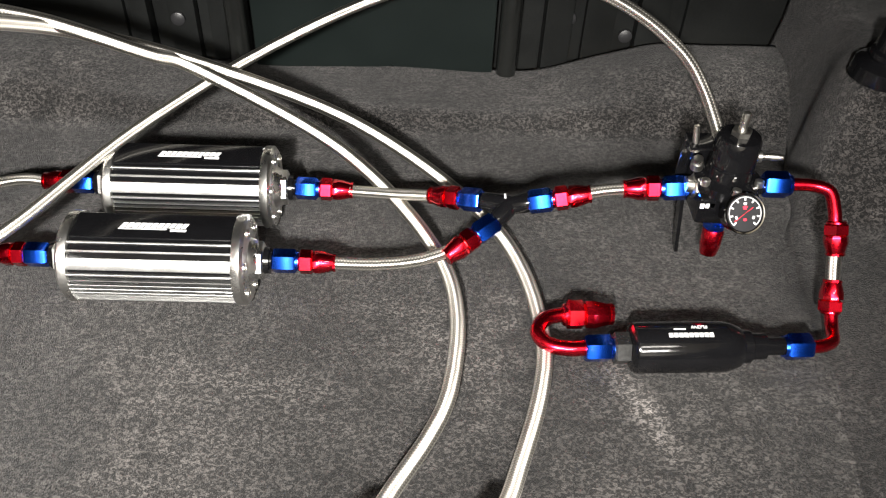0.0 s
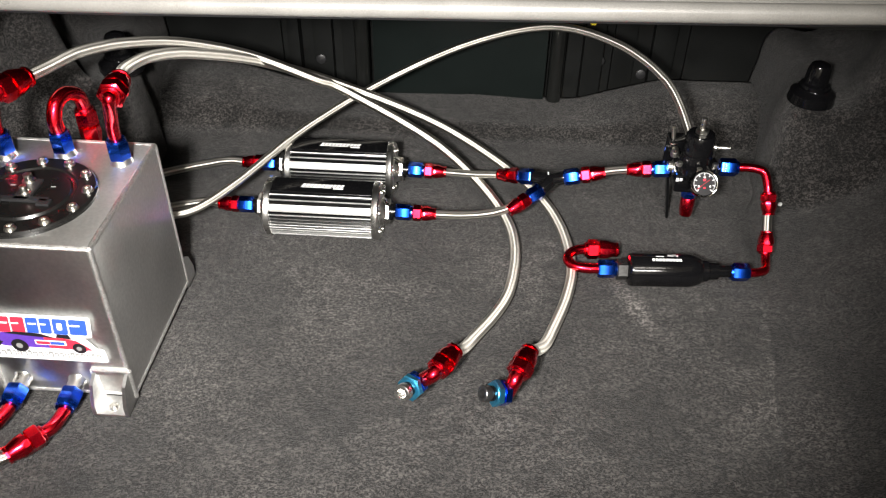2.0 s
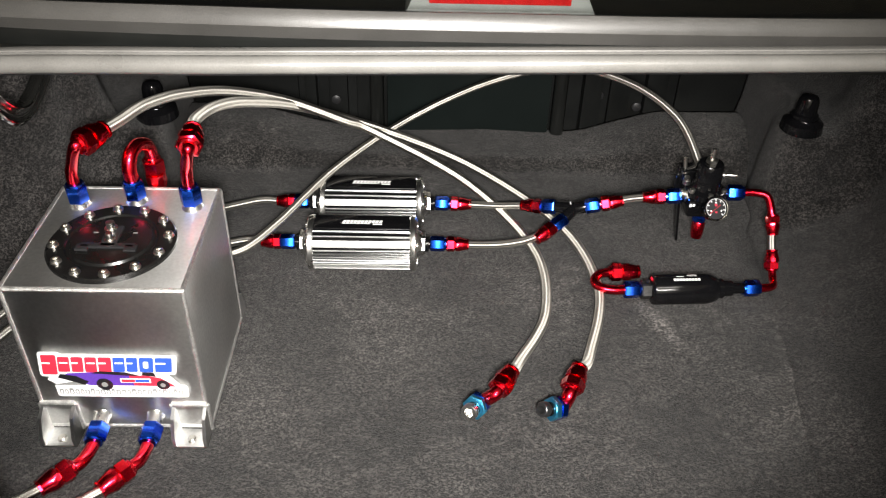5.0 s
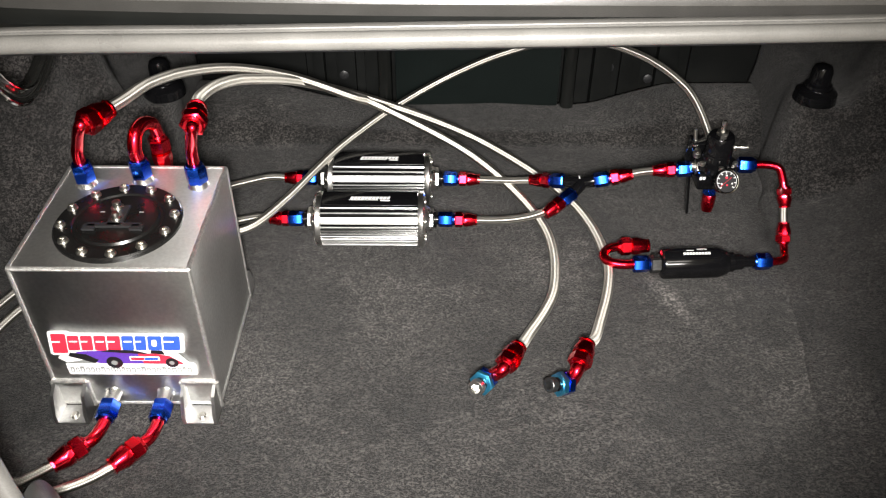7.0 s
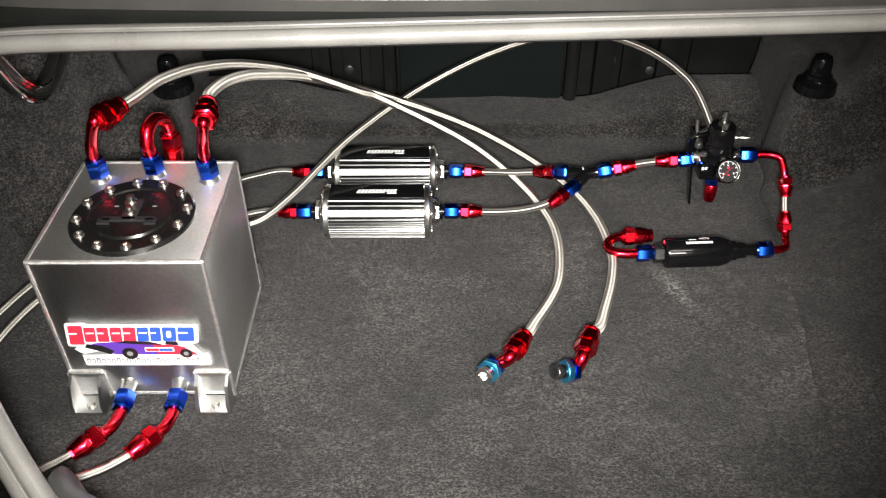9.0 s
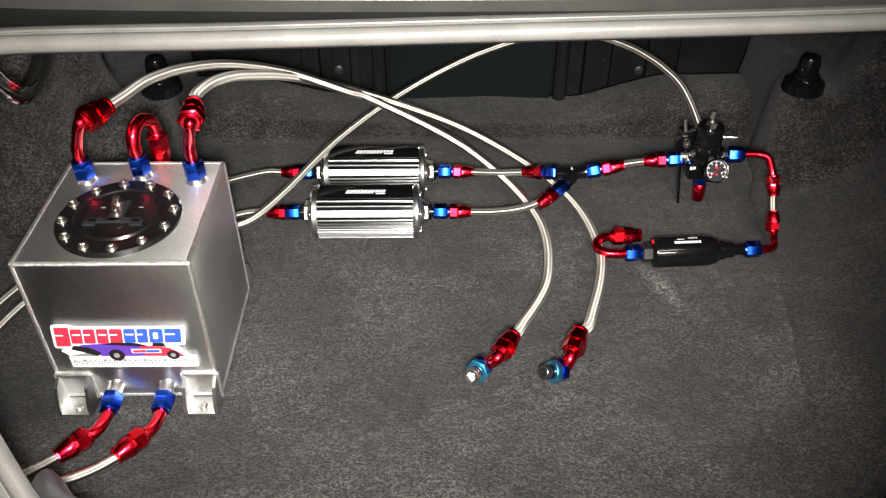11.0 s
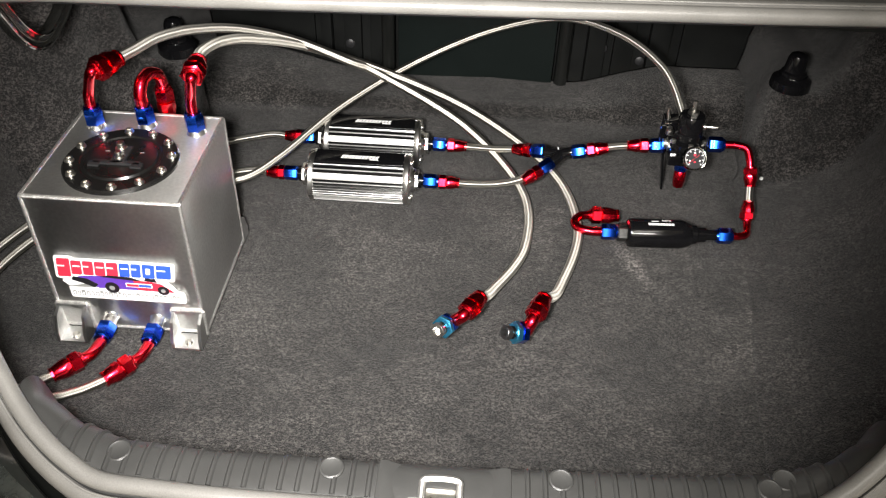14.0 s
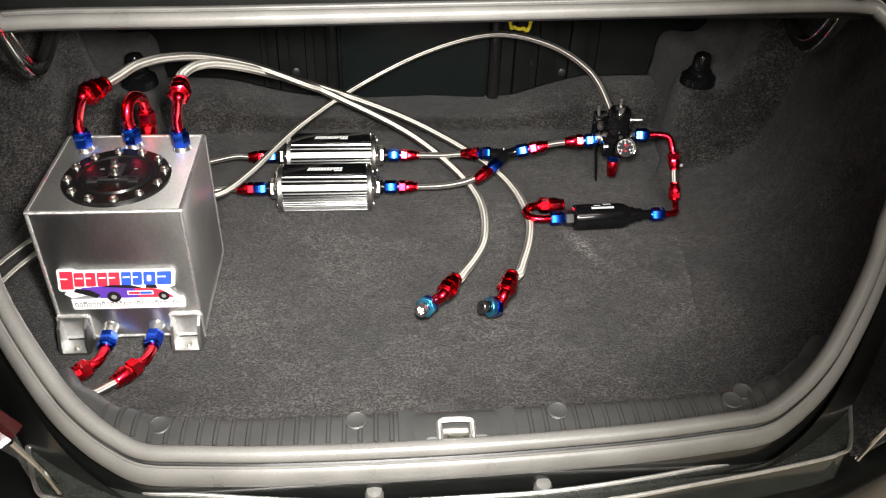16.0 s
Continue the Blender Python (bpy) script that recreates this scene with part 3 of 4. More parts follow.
e_in, e_out = both_sides(STEP_IN, 0.100), both_sides(STEP_OUT, 0.098)
bm = B()
ring = [[bm.verts.new(q) for q in (a, a.lerp(b, 0.5) + V((0, 0, 0.002)), b, b + V((0, 0, -0.055)), a + V((0, 0, -0.055)))] for a, b in zip(e_in, e_out)]
for r1, r2 in zip(ring, ring[1:]):
    for i in range(5):
        bm.faces.new((r1[i], r1[(i + 1) % 5], r2[(i + 1) % 5], r2[i]))
bm.faces.new(ring[0]); bm.faces.new(ring[-1])
part("step_plate", bm, PLATE, bumper, "glossy dark step plate")
# bright strips imitate the highlights along the step's bevelled edges
for pts in (e_in, e_out):
    bm = B(); sweep(bm, [q + V((0, 0, 0.001)) for q in pts], circle(0.0030, 8))
    part("edge_glint", bm, STRIKER_GLINT, bumper, "thin bright strip standing in for an edge highlight")
bm = B(); sweep(bm, [q + V((0, 0, 0.001)) for q in (e_in[0], e_out[0])], circle(0.0026, 8))
part("edge_glint", bm, STRIKER_GLINT, bumper, "thin bright strip standing in for an edge highlight")
bm = B(); sweep(bm, [q + V((0, 0, 0.001)) for q in (e_in[-1], e_out[-1])], circle(0.0026, 8))
part("edge_glint", bm, STRIKER_GLINT, bumper, "thin bright strip standing in for an edge highlight")


LAMP_OUT = mat("red_outer_lens", (0.20, 0.014, 0.010), 0.22, 0, 0.2, 30, 300, 0, 1.0)
LAMP_TAN = mat("tan_floor_tint", (0.11, 0.07, 0.045), 0.4, 0, 0.15, 30, 300, 0, 0.2)
LAMP_DARK = mat("maroon_inner_lens", (0.055, 0.006, 0.006), 0.25, 0, 0.2, 60, 300, 0, 0.4)


def quarter_fn(sign):
    def fn(u, v):
        # from the gutter outward over the wing's shoulder and down
        y = lerp(-0.015, 0.75, u)
        e = table(((-0.015, 0.59), (0.10, 0.662), (0.27, 0.715), (0.4, 0.73), (0.8, 0.74)), y)
        zt = 0.150 + (min(y, 0.38) + 0.11) * 0.818 - 0.03
        p = smooth_path([(e, zt - 0.025, 0), (e + 0.03, zt - 0.005, 0), (e + 0.10, zt - 0.015, 0), (e + 0.16, zt - 0.08, 0), (e + 0.19, zt - 0.30, 0), (e + 0.18, -0.4, 0)], 24)[round(v * 24)]
        return Vector((X0 + sign * p.x, y, p.y))
    return fn


for sign, nm in ((-1, "wing_left"), (1, "wing_right")):
    sheet(nm, quarter_fn(sign), 40, 24, PAINT, "glossy black rear wing panel", "body panel", thick=0.004)
    tl = thing("tail_lamp", (X0 + sign * 0.60, -0.10, 0.2), "red tail lamp with an added tan lower face", "tail lamp", "tail lamps")
    inner = smooth_path([(X0 + sign * 0.519, -0.120, 0.208), (X0 + sign * 0.567, -0.100, 0.250), (X0 + sign * 0.600, -0.072, 0.312), (X0 + sign * 0.615, -0.045, 0.375), (X0 + sign * 0.625, 0.0, 0.42)], 24)

    def lamp_face(o1, o2, name, material, label):
        bm = B()
        ring = []
        for q in inner:
            a, b = q + V((sign * o1[0], o1[1], o1[2])), q + V((sign * o2[0], o2[1], o2[2]))
            m = a.lerp(b, 0.5) + V((0, -0.006, 0.004))
            ring.append([bm.verts.new(w) for w in (a, m, b, b + V((0, 0.03, -0.01)), a + V((0, 0.03, -0.01)))])
        for r1, r2 in zip(ring, ring[1:]):
            for i in range(5):
                bm.faces.new((r1[i], r1[(i + 1) % 5], r2[(i + 1) % 5], r2[i]))
        bm.faces.new(ring[0]); bm.faces.new(ring[-1])
        part(name, bm, material, tl, label)

    lamp_face((0, 0, 0), (0.035, -0.012, -0.022), "inner_strip", LAMP_DARK, "dark red inner lens strip")
    lamp_face((0.037, -0.014, -0.024), (0.080, -0.020, -0.060), "red_lens", LAMP_OUT, "red outer lens")
    # added lower face, coloured tan for the floor that shows below the lamp
    lamp_face((0.082, -0.022, -0.062), (0.20, -0.010, -0.17), "floor_tint_face", LAMP_TAN, "added tan face coloured like the floor below")
    bm = B()
    sweep(bm, smooth_path([(X0 + sign * 0.519, -0.122, 0.206), (X0 + sign * 0.497, -0.124, 0.160), (X0 + sign * 0.49, -0.118, 0.112)], 10), circle(0.0032, 8))
    part("trim_strip", bm, CHROME, tl, "thin bright strip")

# boot lid, standing open, and its gooseneck hinges
bm = B()
box(bm, X0 - 0.66, X0 + 0.66, -0.012, 0.012, 0.0, 0.62, 0.008, pose(0, 0.24, 0.80, 12, 0, 0))
lid = solid("open_boot_lid", bm, PAINT, "open glossy black boot lid", "boot lid", kind="structure")
for sign in (-1, 1):
    hx = CX + sign * 0.590
    hy, hz = (0.0, 0.0) if sign < 0 else (0.046, 0.014)
    arm = thing("lid_hinge", (hx, 0.36, 0.44), "glossy black curved gooseneck boot hinge", "hinge", "boot hinges")
    bm = B()
    neck = smooth_path([(hx, hy + 0.56, hz + 0.465), (hx, hy + 0.49, hz + 0.425), (hx, hy + 0.43, hz + 0.408), (hx, hy + 0.392, hz + 0.416), (hx, hy + 0.362, hz + 0.442), (hx, hy + 0.338, hz + 0.480), (hx, hy + 0.314, hz + 0.525), (hx - sign * 0.006, 0.296, 0.58), (hx - sign * 0.012, 0.275, 0.66), (hx - sign * 0.012, 0.25, 0.83)], 60)
    sweep(bm, neck, [(-0.010, -0.007), (0.010, -0.007), (0.012, -0.004), (0.012, 0.005), (0.008, 0.008), (0.003, 0.005), (-0.003, 0.005), (-0.008, 0.008), (-0.012, 0.005), (-0.012, -0.004)], (1, 0, 0))
    part("arm", bm, HINGE, arm)
    # chrome threads laid along the arm as its two highlight lines
    for off in (-0.010, 0.010):
        bm = B(); sweep(bm, [q + V((-sign * 0.008, off * 0.7, off * 0.6)) for q in neck[14:44]], circle(0.0016, 8))
        part("glint_line", bm, CHROME, arm, "thin chrome thread standing in for a highlight")


# ---------------------------------------------------------------- fuel line pieces
def socket(bm, p, d, r=0.0085, length=0.036):
    """Hose-end socket: thin collar, wide hex, groove, then a faceted body tapering to the hose."""
    R = r * 1.66
    L = length
    d = Vector(d).normalized()
    lathe(bm, p, d, [(0, R * 0.70), (L * 0.03, R * 0.80), (L * 0.09, R * 0.80), (L * 0.10, R * 0.66)], 24)
    hexnut(bm, Vector(p) + d * L * 0.08, d, L * 0.34, R * 1.06)
    lathe(bm, p, d, [(L * 0.41, R * 0.74), (L * 0.44, R * 0.74), (L * 0.45, R * 0.98), (L * 0.62, R * 1.0), (L * 0.93, r * 1.22), (L * 0.94, r * 1.32), (L, r * 1.30), (L, r * 0.9)], 10, 0.13)
    return bm


def tube(pts, r, n=14):
    bm = B()
    sweep(bm, pts, circle(r, n), uv=True)
    return bm


def add_nut(parent, p, d, length=0.026, r=0.0135, material=None, name="nut"):
    bm = B()
    hexnut(bm, p, d, length, r)
    d2 = Vector(d).normalized()
    lathe(bm, Vector(p) + d2 * length * 0.98, d2, [(0, r * 0.8), (length * 0.12, r * 0.76)], 20)
    return part(name, bm, material or BLUE, parent)


def add_socket(parent, p, d, r=0.0075, length=0.036, material=None):
    return part("socket", socket(B(), p, d, r, length), material or RED, parent)


def add_elbow(parent, pts, r=0.0075):
    bm = B()
    sweep(bm, smooth_path(pts, 36), circle(r, 16))
    return part("elbow", bm, RED, parent)


def add_hose(parent, pts, r, n=90):
    return part("hose", tube(smooth_path(pts, n), r), BRAID, parent)



# ---------------------------------------------------------------- fuel cell
TX0, TX1, TY0, TY1, TZ0, TZ1 = -0.675, -0.455, 0.262, 0.486, 0.012, 0.255
tank = thing("fuel_cell", ((TX0 + TX1) / 2, (TY0 + TY1) / 2, 0), "welded bare aluminium fuel cell with a printed decal on its face", "fuel tank")
bm = B()
box(bm, TX0, TX1, TY0, TY1, TZ0, TZ1, 0.004)
part("body", bm, TANK, tank)


def weld(a, b, r=0.0034):
    a, b = V(a), V(b)
    n = max(8, int((b - a).length / 0.0030))
    bm = B()
    d, s, u = frame_of(b - a)
    rings = []
    for i in range(n * 2 + 1):
        q = a.lerp(b, i / (n * 2))
        rr = r * (1.0 if i % 2 else 0.94) * (1 + 0.12 * noise.noise(q * 120))
        rings.append([bm.verts.new(q + (s * math.cos(k * math.pi / 4) + u * math.sin(k * math.pi / 4)) * rr) for k in range(8)])
    for p, q in zip(rings, rings[1:]):
        for k in range(8):
            bm.faces.new((p[k], p[(k + 1) % 8], q[(k + 1) % 8], q[k]))
    bm.faces.new(rings[0]); bm.faces.new(rings[-1])
    part("weld_bead", bm, WELD, tank)


for a, b in (((TX0, TY0, TZ1), (TX1, TY0, TZ1)), ((TX1, TY0, TZ1), (TX1, TY1, TZ1)), ((TX1, TY0, TZ0), (TX1, TY0, TZ1)), ((TX0, TY0, TZ0), (TX0, TY0, TZ1)),
             ((TX0, TY0, TZ1), (TX0, TY1, TZ1)), ((TX0, TY0, TZ0), (TX1, TY0, TZ0)), ((TX1, TY1, TZ0), (TX1, TY1, TZ1)), ((TX0, TY1, TZ1), (TX1, TY1, TZ1)), ((TX1, TY0, TZ0), (TX1, TY1, TZ0))):
    c = V(((TX0 + TX1) / 2, (TY0 + TY1) / 2, (TZ0 + TZ1) / 2))
    weld(V(a) + (c - V(a)) * 0.014, V(b) + (c - V(b)) * 0.014)


def foot(x0, x1, y0, y1, sign):
    """Folded channel foot: a drilled base plate between two cheeks that slope up to the tank, welded round the top."""
    near, far = (y1, y0) if sign < 0 else (y0, y1)
    bm = B()
    box(bm, x0, x1, y0, y1, 0.003, 0.0065, 0.001)
    for a, b in ((x0, x0 + 0.0045), (x1 - 0.0045, x1)):
        side = [(far, 0.003), (far, 0.020), (lerp(far, near, 0.35), 0.047), (near, 0.058), (near, 0.003)]
        one, two = ([bm.verts.new((x, y, z)) for y, z in side] for x in (a, b))
        bm.faces.new(one)
        bm.faces.new(two[::-1])
        for i in range(5):
            bm.faces.new((one[i], two[i], two[(i + 1) % 5], one[(i + 1) % 5]))
    box(bm, x0, x1, near - 0.006 if sign < 0 else near, near if sign < 0 else near + 0.006, 0.050, 0.058, 0.0015)
    ft = part("foot", bm, TANK, tank, "bent aluminium mounting foot")
    bm = B()
    lathe(bm, ((x0 + x1) / 2, (y0 + y1) / 2 - 0.004, 0.0065), (0, 0, 1), [(0, 0.006), (0.003, 0.006), (0.0045, 0.004)], 16)
    part("bolt_head", bm, STEEL, ft)
    if sign < 0:
        weld((x0, TY0 - 0.001, 0.059), (x1, TY0 - 0.001, 0.059), 0.0036)
        weld((x0 - 0.001, TY0 - 0.001, 0.010), (x0 - 0.001, TY0 - 0.001, 0.057), 0.0030)
        weld((x1 + 0.001, TY0 - 0.001, 0.010), (x1 + 0.001, TY0 - 0.001, 0.057), 0.0030)


foot(TX0, TX0 + 0.046, TY0 - 0.030, TY0 + 0.002, -1)
foot(TX1 - 0.046, TX1, TY0 - 0.030, TY0 + 0.002, -1)
foot(TX0, TX0 + 0.046, TY1 - 0.002, TY1 + 0.030, 1)
foot(TX1 - 0.046, TX1, TY1 - 0.002, TY1 + 0.030, 1)

# filler plate
LX, LY = -0.5655, 0.352
bm = B(); lathe(bm, (LX, LY, TZ1 - 0.001), (0, 0, 1), [(0, 0.0805), (0.005, 0.0805), (0.0075, 0.078), (0.0075, 0.058), (0.0055, 0.056), (0.0055, 0.052), (0.0085, 0.050), (0.0085, 0.0)], 72)
plate = part("filler_plate", bm, mat("black_satin_plate", (0.006, 0.0058, 0.0056), 0.28, 0, 0.25, 40, 500, 0.05, 0, 0.06, 0.35), tank, "black anodised filler plate")
for i in range(12):
    a = radians(30 * i + 10)
    q = V((LX + 0.0705 * math.cos(a), LY + 0.0705 * math.sin(a), TZ1 + 0.006))
    bm = B()
    lathe(bm, q, (0, 0, 1), [(0, 0.0072), (0.0012, 0.0072), (0.0014, 0.0058), (0.0048, 0.0058), (0.0056, 0.0048), (0.0056, 0.0028), (0.0030, 0.0026), (0.0030, 0.0)], 16)
    part("bolt", bm, STEEL, plate, "cap-head steel bolt")
for i, (dx, dy, s) in enumerate(((-0.006, 0.021, 1.0), (0.0, -0.004, 0.8))):
    bm = B()
    lathe(bm, (LX + dx, LY + dy, TZ1 + 0.0075), (0, 0, 1), [(0, 0.0085 * s), (0.004, 0.0085 * s), (0.0045, 0.0055 * s), (0.0125, 0.0055 * s), (0.0135, 0.004 * s)], 16)
    part("centre_bolt", bm, STEEL, plate)
bm = B()
for dims in ((-0.034, 0.034, -0.020, -0.011), (-0.010, 0.010, -0.018, 0.026), (-0.038, -0.022, -0.026, -0.014), (0.022, 0.038, -0.026, -0.014)):
    box(bm, LX + dims[0], LX + dims[1], LY + dims[2], LY + dims[3], TZ1 + 0.0078, TZ1 + 0.0112, 0.0012)
part("latch_handle", bm, PLASTIC, plate, "black folding latch")
for sx in (-0.024, 0.026):
    bm = B(); box(bm, LX + sx - 0.003, LX + sx + 0.003, LY + 0.014, LY + 0.016, TZ1 + 0.0076, TZ1 + 0.0079)
    part("stamp_mark", bm, LAMP_GREY, plate)

# weld bungs on top and front
for x, y in ((-0.637, 0.442), (-0.563, 0.452), (-0.484, 0.440)):
    bm = B(); lathe(bm, (x, y, TZ1 - 0.001), (0, 0, 1), [(0, 0.0150), (0.003, 0.0135), (0.009, 0.0120)], 24)
    part("bung", bm, SILVER, tank)
for x in (-0.598, -0.527):
    bm = B(); lathe(bm, (x, TY0 + 0.001, 0.034), (0, -1, -0.15), [(0, 0.0125), (0.003, 0.0108), (0.018, 0.0098)], 24)
    part("bung", bm, SILVER, tank)

# decal on the front face, raised by its own thin film
decal = thing("decal", (-0.567, TY0 - 0.001, 0.115), "white-edged red and blue racing decal with a purple car", "sticker")
FY = TY0 - 0.0042


def flat(name, pts, material, lift, parent=None, label=""):
    """A thin film on the tank's face from (x, z) corners."""
    bm = B()
    y = FY - lift
    a = [bm.verts.new((x, y, z)) for x, z in pts]
    b = [bm.verts.new((x, y + 0.0004, z)) for x, z in pts]
    n = len(pts)
    bm.faces.new(a)
    bm.faces.new(b[::-1])
    for i in range(n):
        bm.faces.new((a[i], b[i], b[(i + 1) % n], a[(i + 1) % n]))
    return part(name, bm, material, parent or decal, label, 20)


def rounded(x0, x1, z0, z1, r, slant=0.0):
    out = []
    for cx, cz, a0 in ((x1 - r, z1 - r, 0), (x0 + r, z1 - r, 90), (x0 + r, z0 + r, 180), (x1 - r, z0 + r, 270)):
        for k in range(5):
            a = radians(a0 + 22.5 * k)
            z = cz + r * math.sin(a)
            out.append((cx + r * math.cos(a) + slant * (z - z0), z))
    return out


flat("backing", rounded(-0.645, -0.474, 0.075, 0.098, 0.004), WHITE_INK, 0.0002)
flat("backing", [(-0.640, 0.096), (-0.652, 0.106), (-0.640, 0.124), (-0.50, 0.124), (-0.482, 0.098)], WHITE_INK, 0.0004)
# word shapes as plain slanted bars, red then blue, each edged in white
LETTERS = ((0.0190, 0.1165, 0.1510), (0.0150, 0.1215, 0.1478), (0.0150, 0.1215, 0.1478), (0.0150, 0.1215, 0.1478), (0.0165, 0.1215, 0.1478),
           (0.0150, 0.1225, 0.1478), (0.0140, 0.1225, 0.1478), (0.0180, 0.1225, 0.1478), (0.0215, 0.1225, 0.1478))
xs = -0.6545
for i, (w, lo, hi) in enumerate(LETTERS):
    flat("white_edge", rounded(xs - 0.0048, xs + w + 0.0048, lo - 0.0045, hi + 0.0045, 0.0045, 0.14), WHITE_INK, 0.0006 + 0.00008 * i)
    flat("letter_bar", rounded(xs, xs + w, lo, hi, 0.0022, 0.14), RED_INK if i < 5 else BLUE_INK, 0.0016)
    m = lerp(lo, hi, 0.52)
    if i in (7,):
        flat("letter_gap", rounded(xs + w * 0.34, xs + w * 0.70, lerp(lo, hi, 0.28), lerp(lo, hi, 0.74), 0.002, 0.14), WHITE_INK, 0.0019)
    else:
        flat("letter_gap", rounded(xs + w * (0.30 if i % 2 else 0.0), xs + w * (1.0 if i % 2 else 0.72), m + 0.0012, m + 0.0036, 0.0006, 0.14), WHITE_INK, 0.0019)
    xs += w + 0.0021
# the car: two-tone silhouette with wheels and a spoiler
flat("car_body", [(-0.634, 0.113), (-0.622, 0.120), (-0.590, 0.1225), (-0.560, 0.1235), (-0.545, 0.118), (-0.540, 0.099), (-0.598, 0.099), (-0.612, 0.106)], PURPLE_INK, 0.0030)
flat("car_nose", [(-0.5452, 0.118), (-0.520, 0.1165), (-0.505, 0.113), (-0.492, 0.102), (-0.488, 0.098), (-0.5402, 0.099)], RED_INK, 0.0030)
flat("car_roof", [(-0.592, 0.1215), (-0.580, 0.125), (-0.548, 0.1235), (-0.530, 0.117), (-0.555, 0.1185)], BLACK_INK, 0.0036)
flat("car_tail", [(-0.636, 0.113), (-0.632, 0.119), (-0.612, 0.116), (-0.598, 0.106), (-0.604, 0.100), (-0.618, 0.106)], BLACK_INK, 0.0036)
flat("car_scoop", [(-0.528, 0.1185), (-0.526, 0.124), (-0.512, 0.1235), (-0.510, 0.1165)], BLACK_INK, 0.0036)
for cx, r in ((-0.578, 0.0105), (-0.503, 0.0085)):
    flat("car_wheel", [(cx + r * math.cos(radians(20 * k)), 0.102 + r * math.sin(radians(20 * k))) for k in range(18)], BLACK_INK, 0.0042)
    flat("wheel_hub", [(cx + r * 0.4 * math.cos(radians(30 * k)), 0.102 + r * 0.4 * math.sin(radians(30 * k))) for k in range(12)], LAMP_GREY, 0.0048)
flat("side_panel", rounded(-0.557, -0.518, 0.105, 0.1125, 0.001), WHITE_INK, 0.0036)
flat("panel_bar", rounded(-0.555, -0.538, 0.1065, 0.1112, 0.0006), RED_INK, 0.0042)
flat("panel_bar", rounded(-0.5375, -0.520, 0.1065, 0.1112, 0.0006), BLUE_INK, 0.0042)
flat("wing_panel", [(-0.646, 0.098), (-0.618, 0.1045), (-0.600, 0.103), (-0.604, 0.0985)], LAMP_GREY, 0.0024)
xs = -0.641
for i in range(24):
    w = (0.0050, 0.0042, 0.0056)[i % 3]
    flat("address_bar", rounded(xs, xs + w, 0.0805, (0.0888, 0.0882, 0.0905, 0.0885)[i % 4], 0.0012), LAMP_GREY, 0.0008)
    flat("address_gap", rounded(xs + w * 0.30, xs + w * 0.76, 0.0820, 0.0868, 0.0005), WHITE_INK, 0.0014)
    xs += w + 0.0018

# ---------------------------------------------------------------- pumps
def pump(cx, cy, cz):
    p = thing("fuel_pump", (cx, cy, 0), "finned black and silver inline fuel pump lying on the carpet", "fuel pump", "inline fuel pumps")
    half, R = 0.081, 0.0450
    bm = B()
    lathe(bm, (cx - half, cy, cz), (1, 0, 0), [(0, R - 0.003), (2 * half, R - 0.003)], 48)
    part("barrel", bm, BLACK_ANO, p, "black anodised barrel")
    # bright ribs along the barrel: wide faces towards the name band, fine combs below
    ribs = []
    for side in (1, -1):
        ribs += [(90 + side * 29, 3.0), (90 + side * 41, 3.2), (90 + side * 58, 15.0), (90 + side * 73, 3.0)]
        ribs += [(90 + side * (81 + 7.2 * k), 1.6) for k in range(13)]
    for mid, wide in ribs:
        bm = B()
        pr = []
        for rr, aa in ((R - 0.0042, -0.5), (R, -0.5), (R + 0.0004, -0.2), (R + 0.0004, 0.2), (R, 0.5), (R - 0.0042, 0.5)):
            a = radians(mid + wide * aa)
            pr.append((rr * math.cos(a), rr * math.sin(a)))
        sweep(bm, [V((cx - half, cy, cz)), V((cx + half, cy, cz))], pr, (0, 0, 1))
        part("rib", bm, PUMP_BODY, p, "", 20)
    # black name band
    bm = B(); box(bm, cx - half + 0.001, cx + half - 0.001, cy - 0.0185, cy + 0.0185, cz + 0.0405, cz + 0.0437, 0.0008)
    band = part("name_band", bm, BLACK_ANO, p, "flat black name band")
    xs = cx - 0.032
    for i in range(11):
        w = 0.0048
        bm = B()
        box(bm, xs, xs + w, cy - 0.0035, cy + 0.0035, cz + 0.0438, cz + 0.0442)
        for v in bm.verts:
            v.co.x += (v.co.y - cy) * 0.35
        part("letter_bar", bm, WHITE_INK, band)
        xs += w + 0.0013
    bm = B(); box(bm, cx - 0.034, cx + 0.014, cy - 0.0062, cy - 0.0050, cz + 0.0438, cz + 0.0442)
    part("underline", bm, WHITE_INK, band)
    bm = B(); box(bm, cx + 0.018, cx + 0.034, cy - 0.0085, cy - 0.0055, cz + 0.0438, cz + 0.0442)
    part("letter_bar", bm, WHITE_INK, band)
    for s in (-1, 1):
        x = cx + s * half
        bm = B()
        lathe(bm, (x, cy, cz), (s, 0, 0), [(0, 0.0468), (0.001, 0.0475), (0.0085, 0.0475), (0.0115, 0.044), (0.0120, 0.024), (0.0190, 0.0205), (0.0205, 0.0185)], 48)
        cap = part("end_cap", bm, SILVER, p, "machined silver end cap")
        for k in range(6):
            a = radians(60 * k + 30)
            bm = B()
            lathe(bm, (x + s * 0.0112, cy + 0.036 * math.cos(a), cz + 0.036 * math.sin(a)), (s, 0, 0), [(0, 0.0048), (0.0020, 0.0048), (0.0026, 0.004), (0.0026, 0.0022), (0.001, 0.002)], 14)
            part("screw", bm, STEEL, cap)
        bm = B()
        hexnut(bm, (x + s * 0.0130, cy, cz), (s, 0, 0), 0.0130, 0.0205)
        part("port", bm, SILVER, p, "silver hex port")
        bm = B()
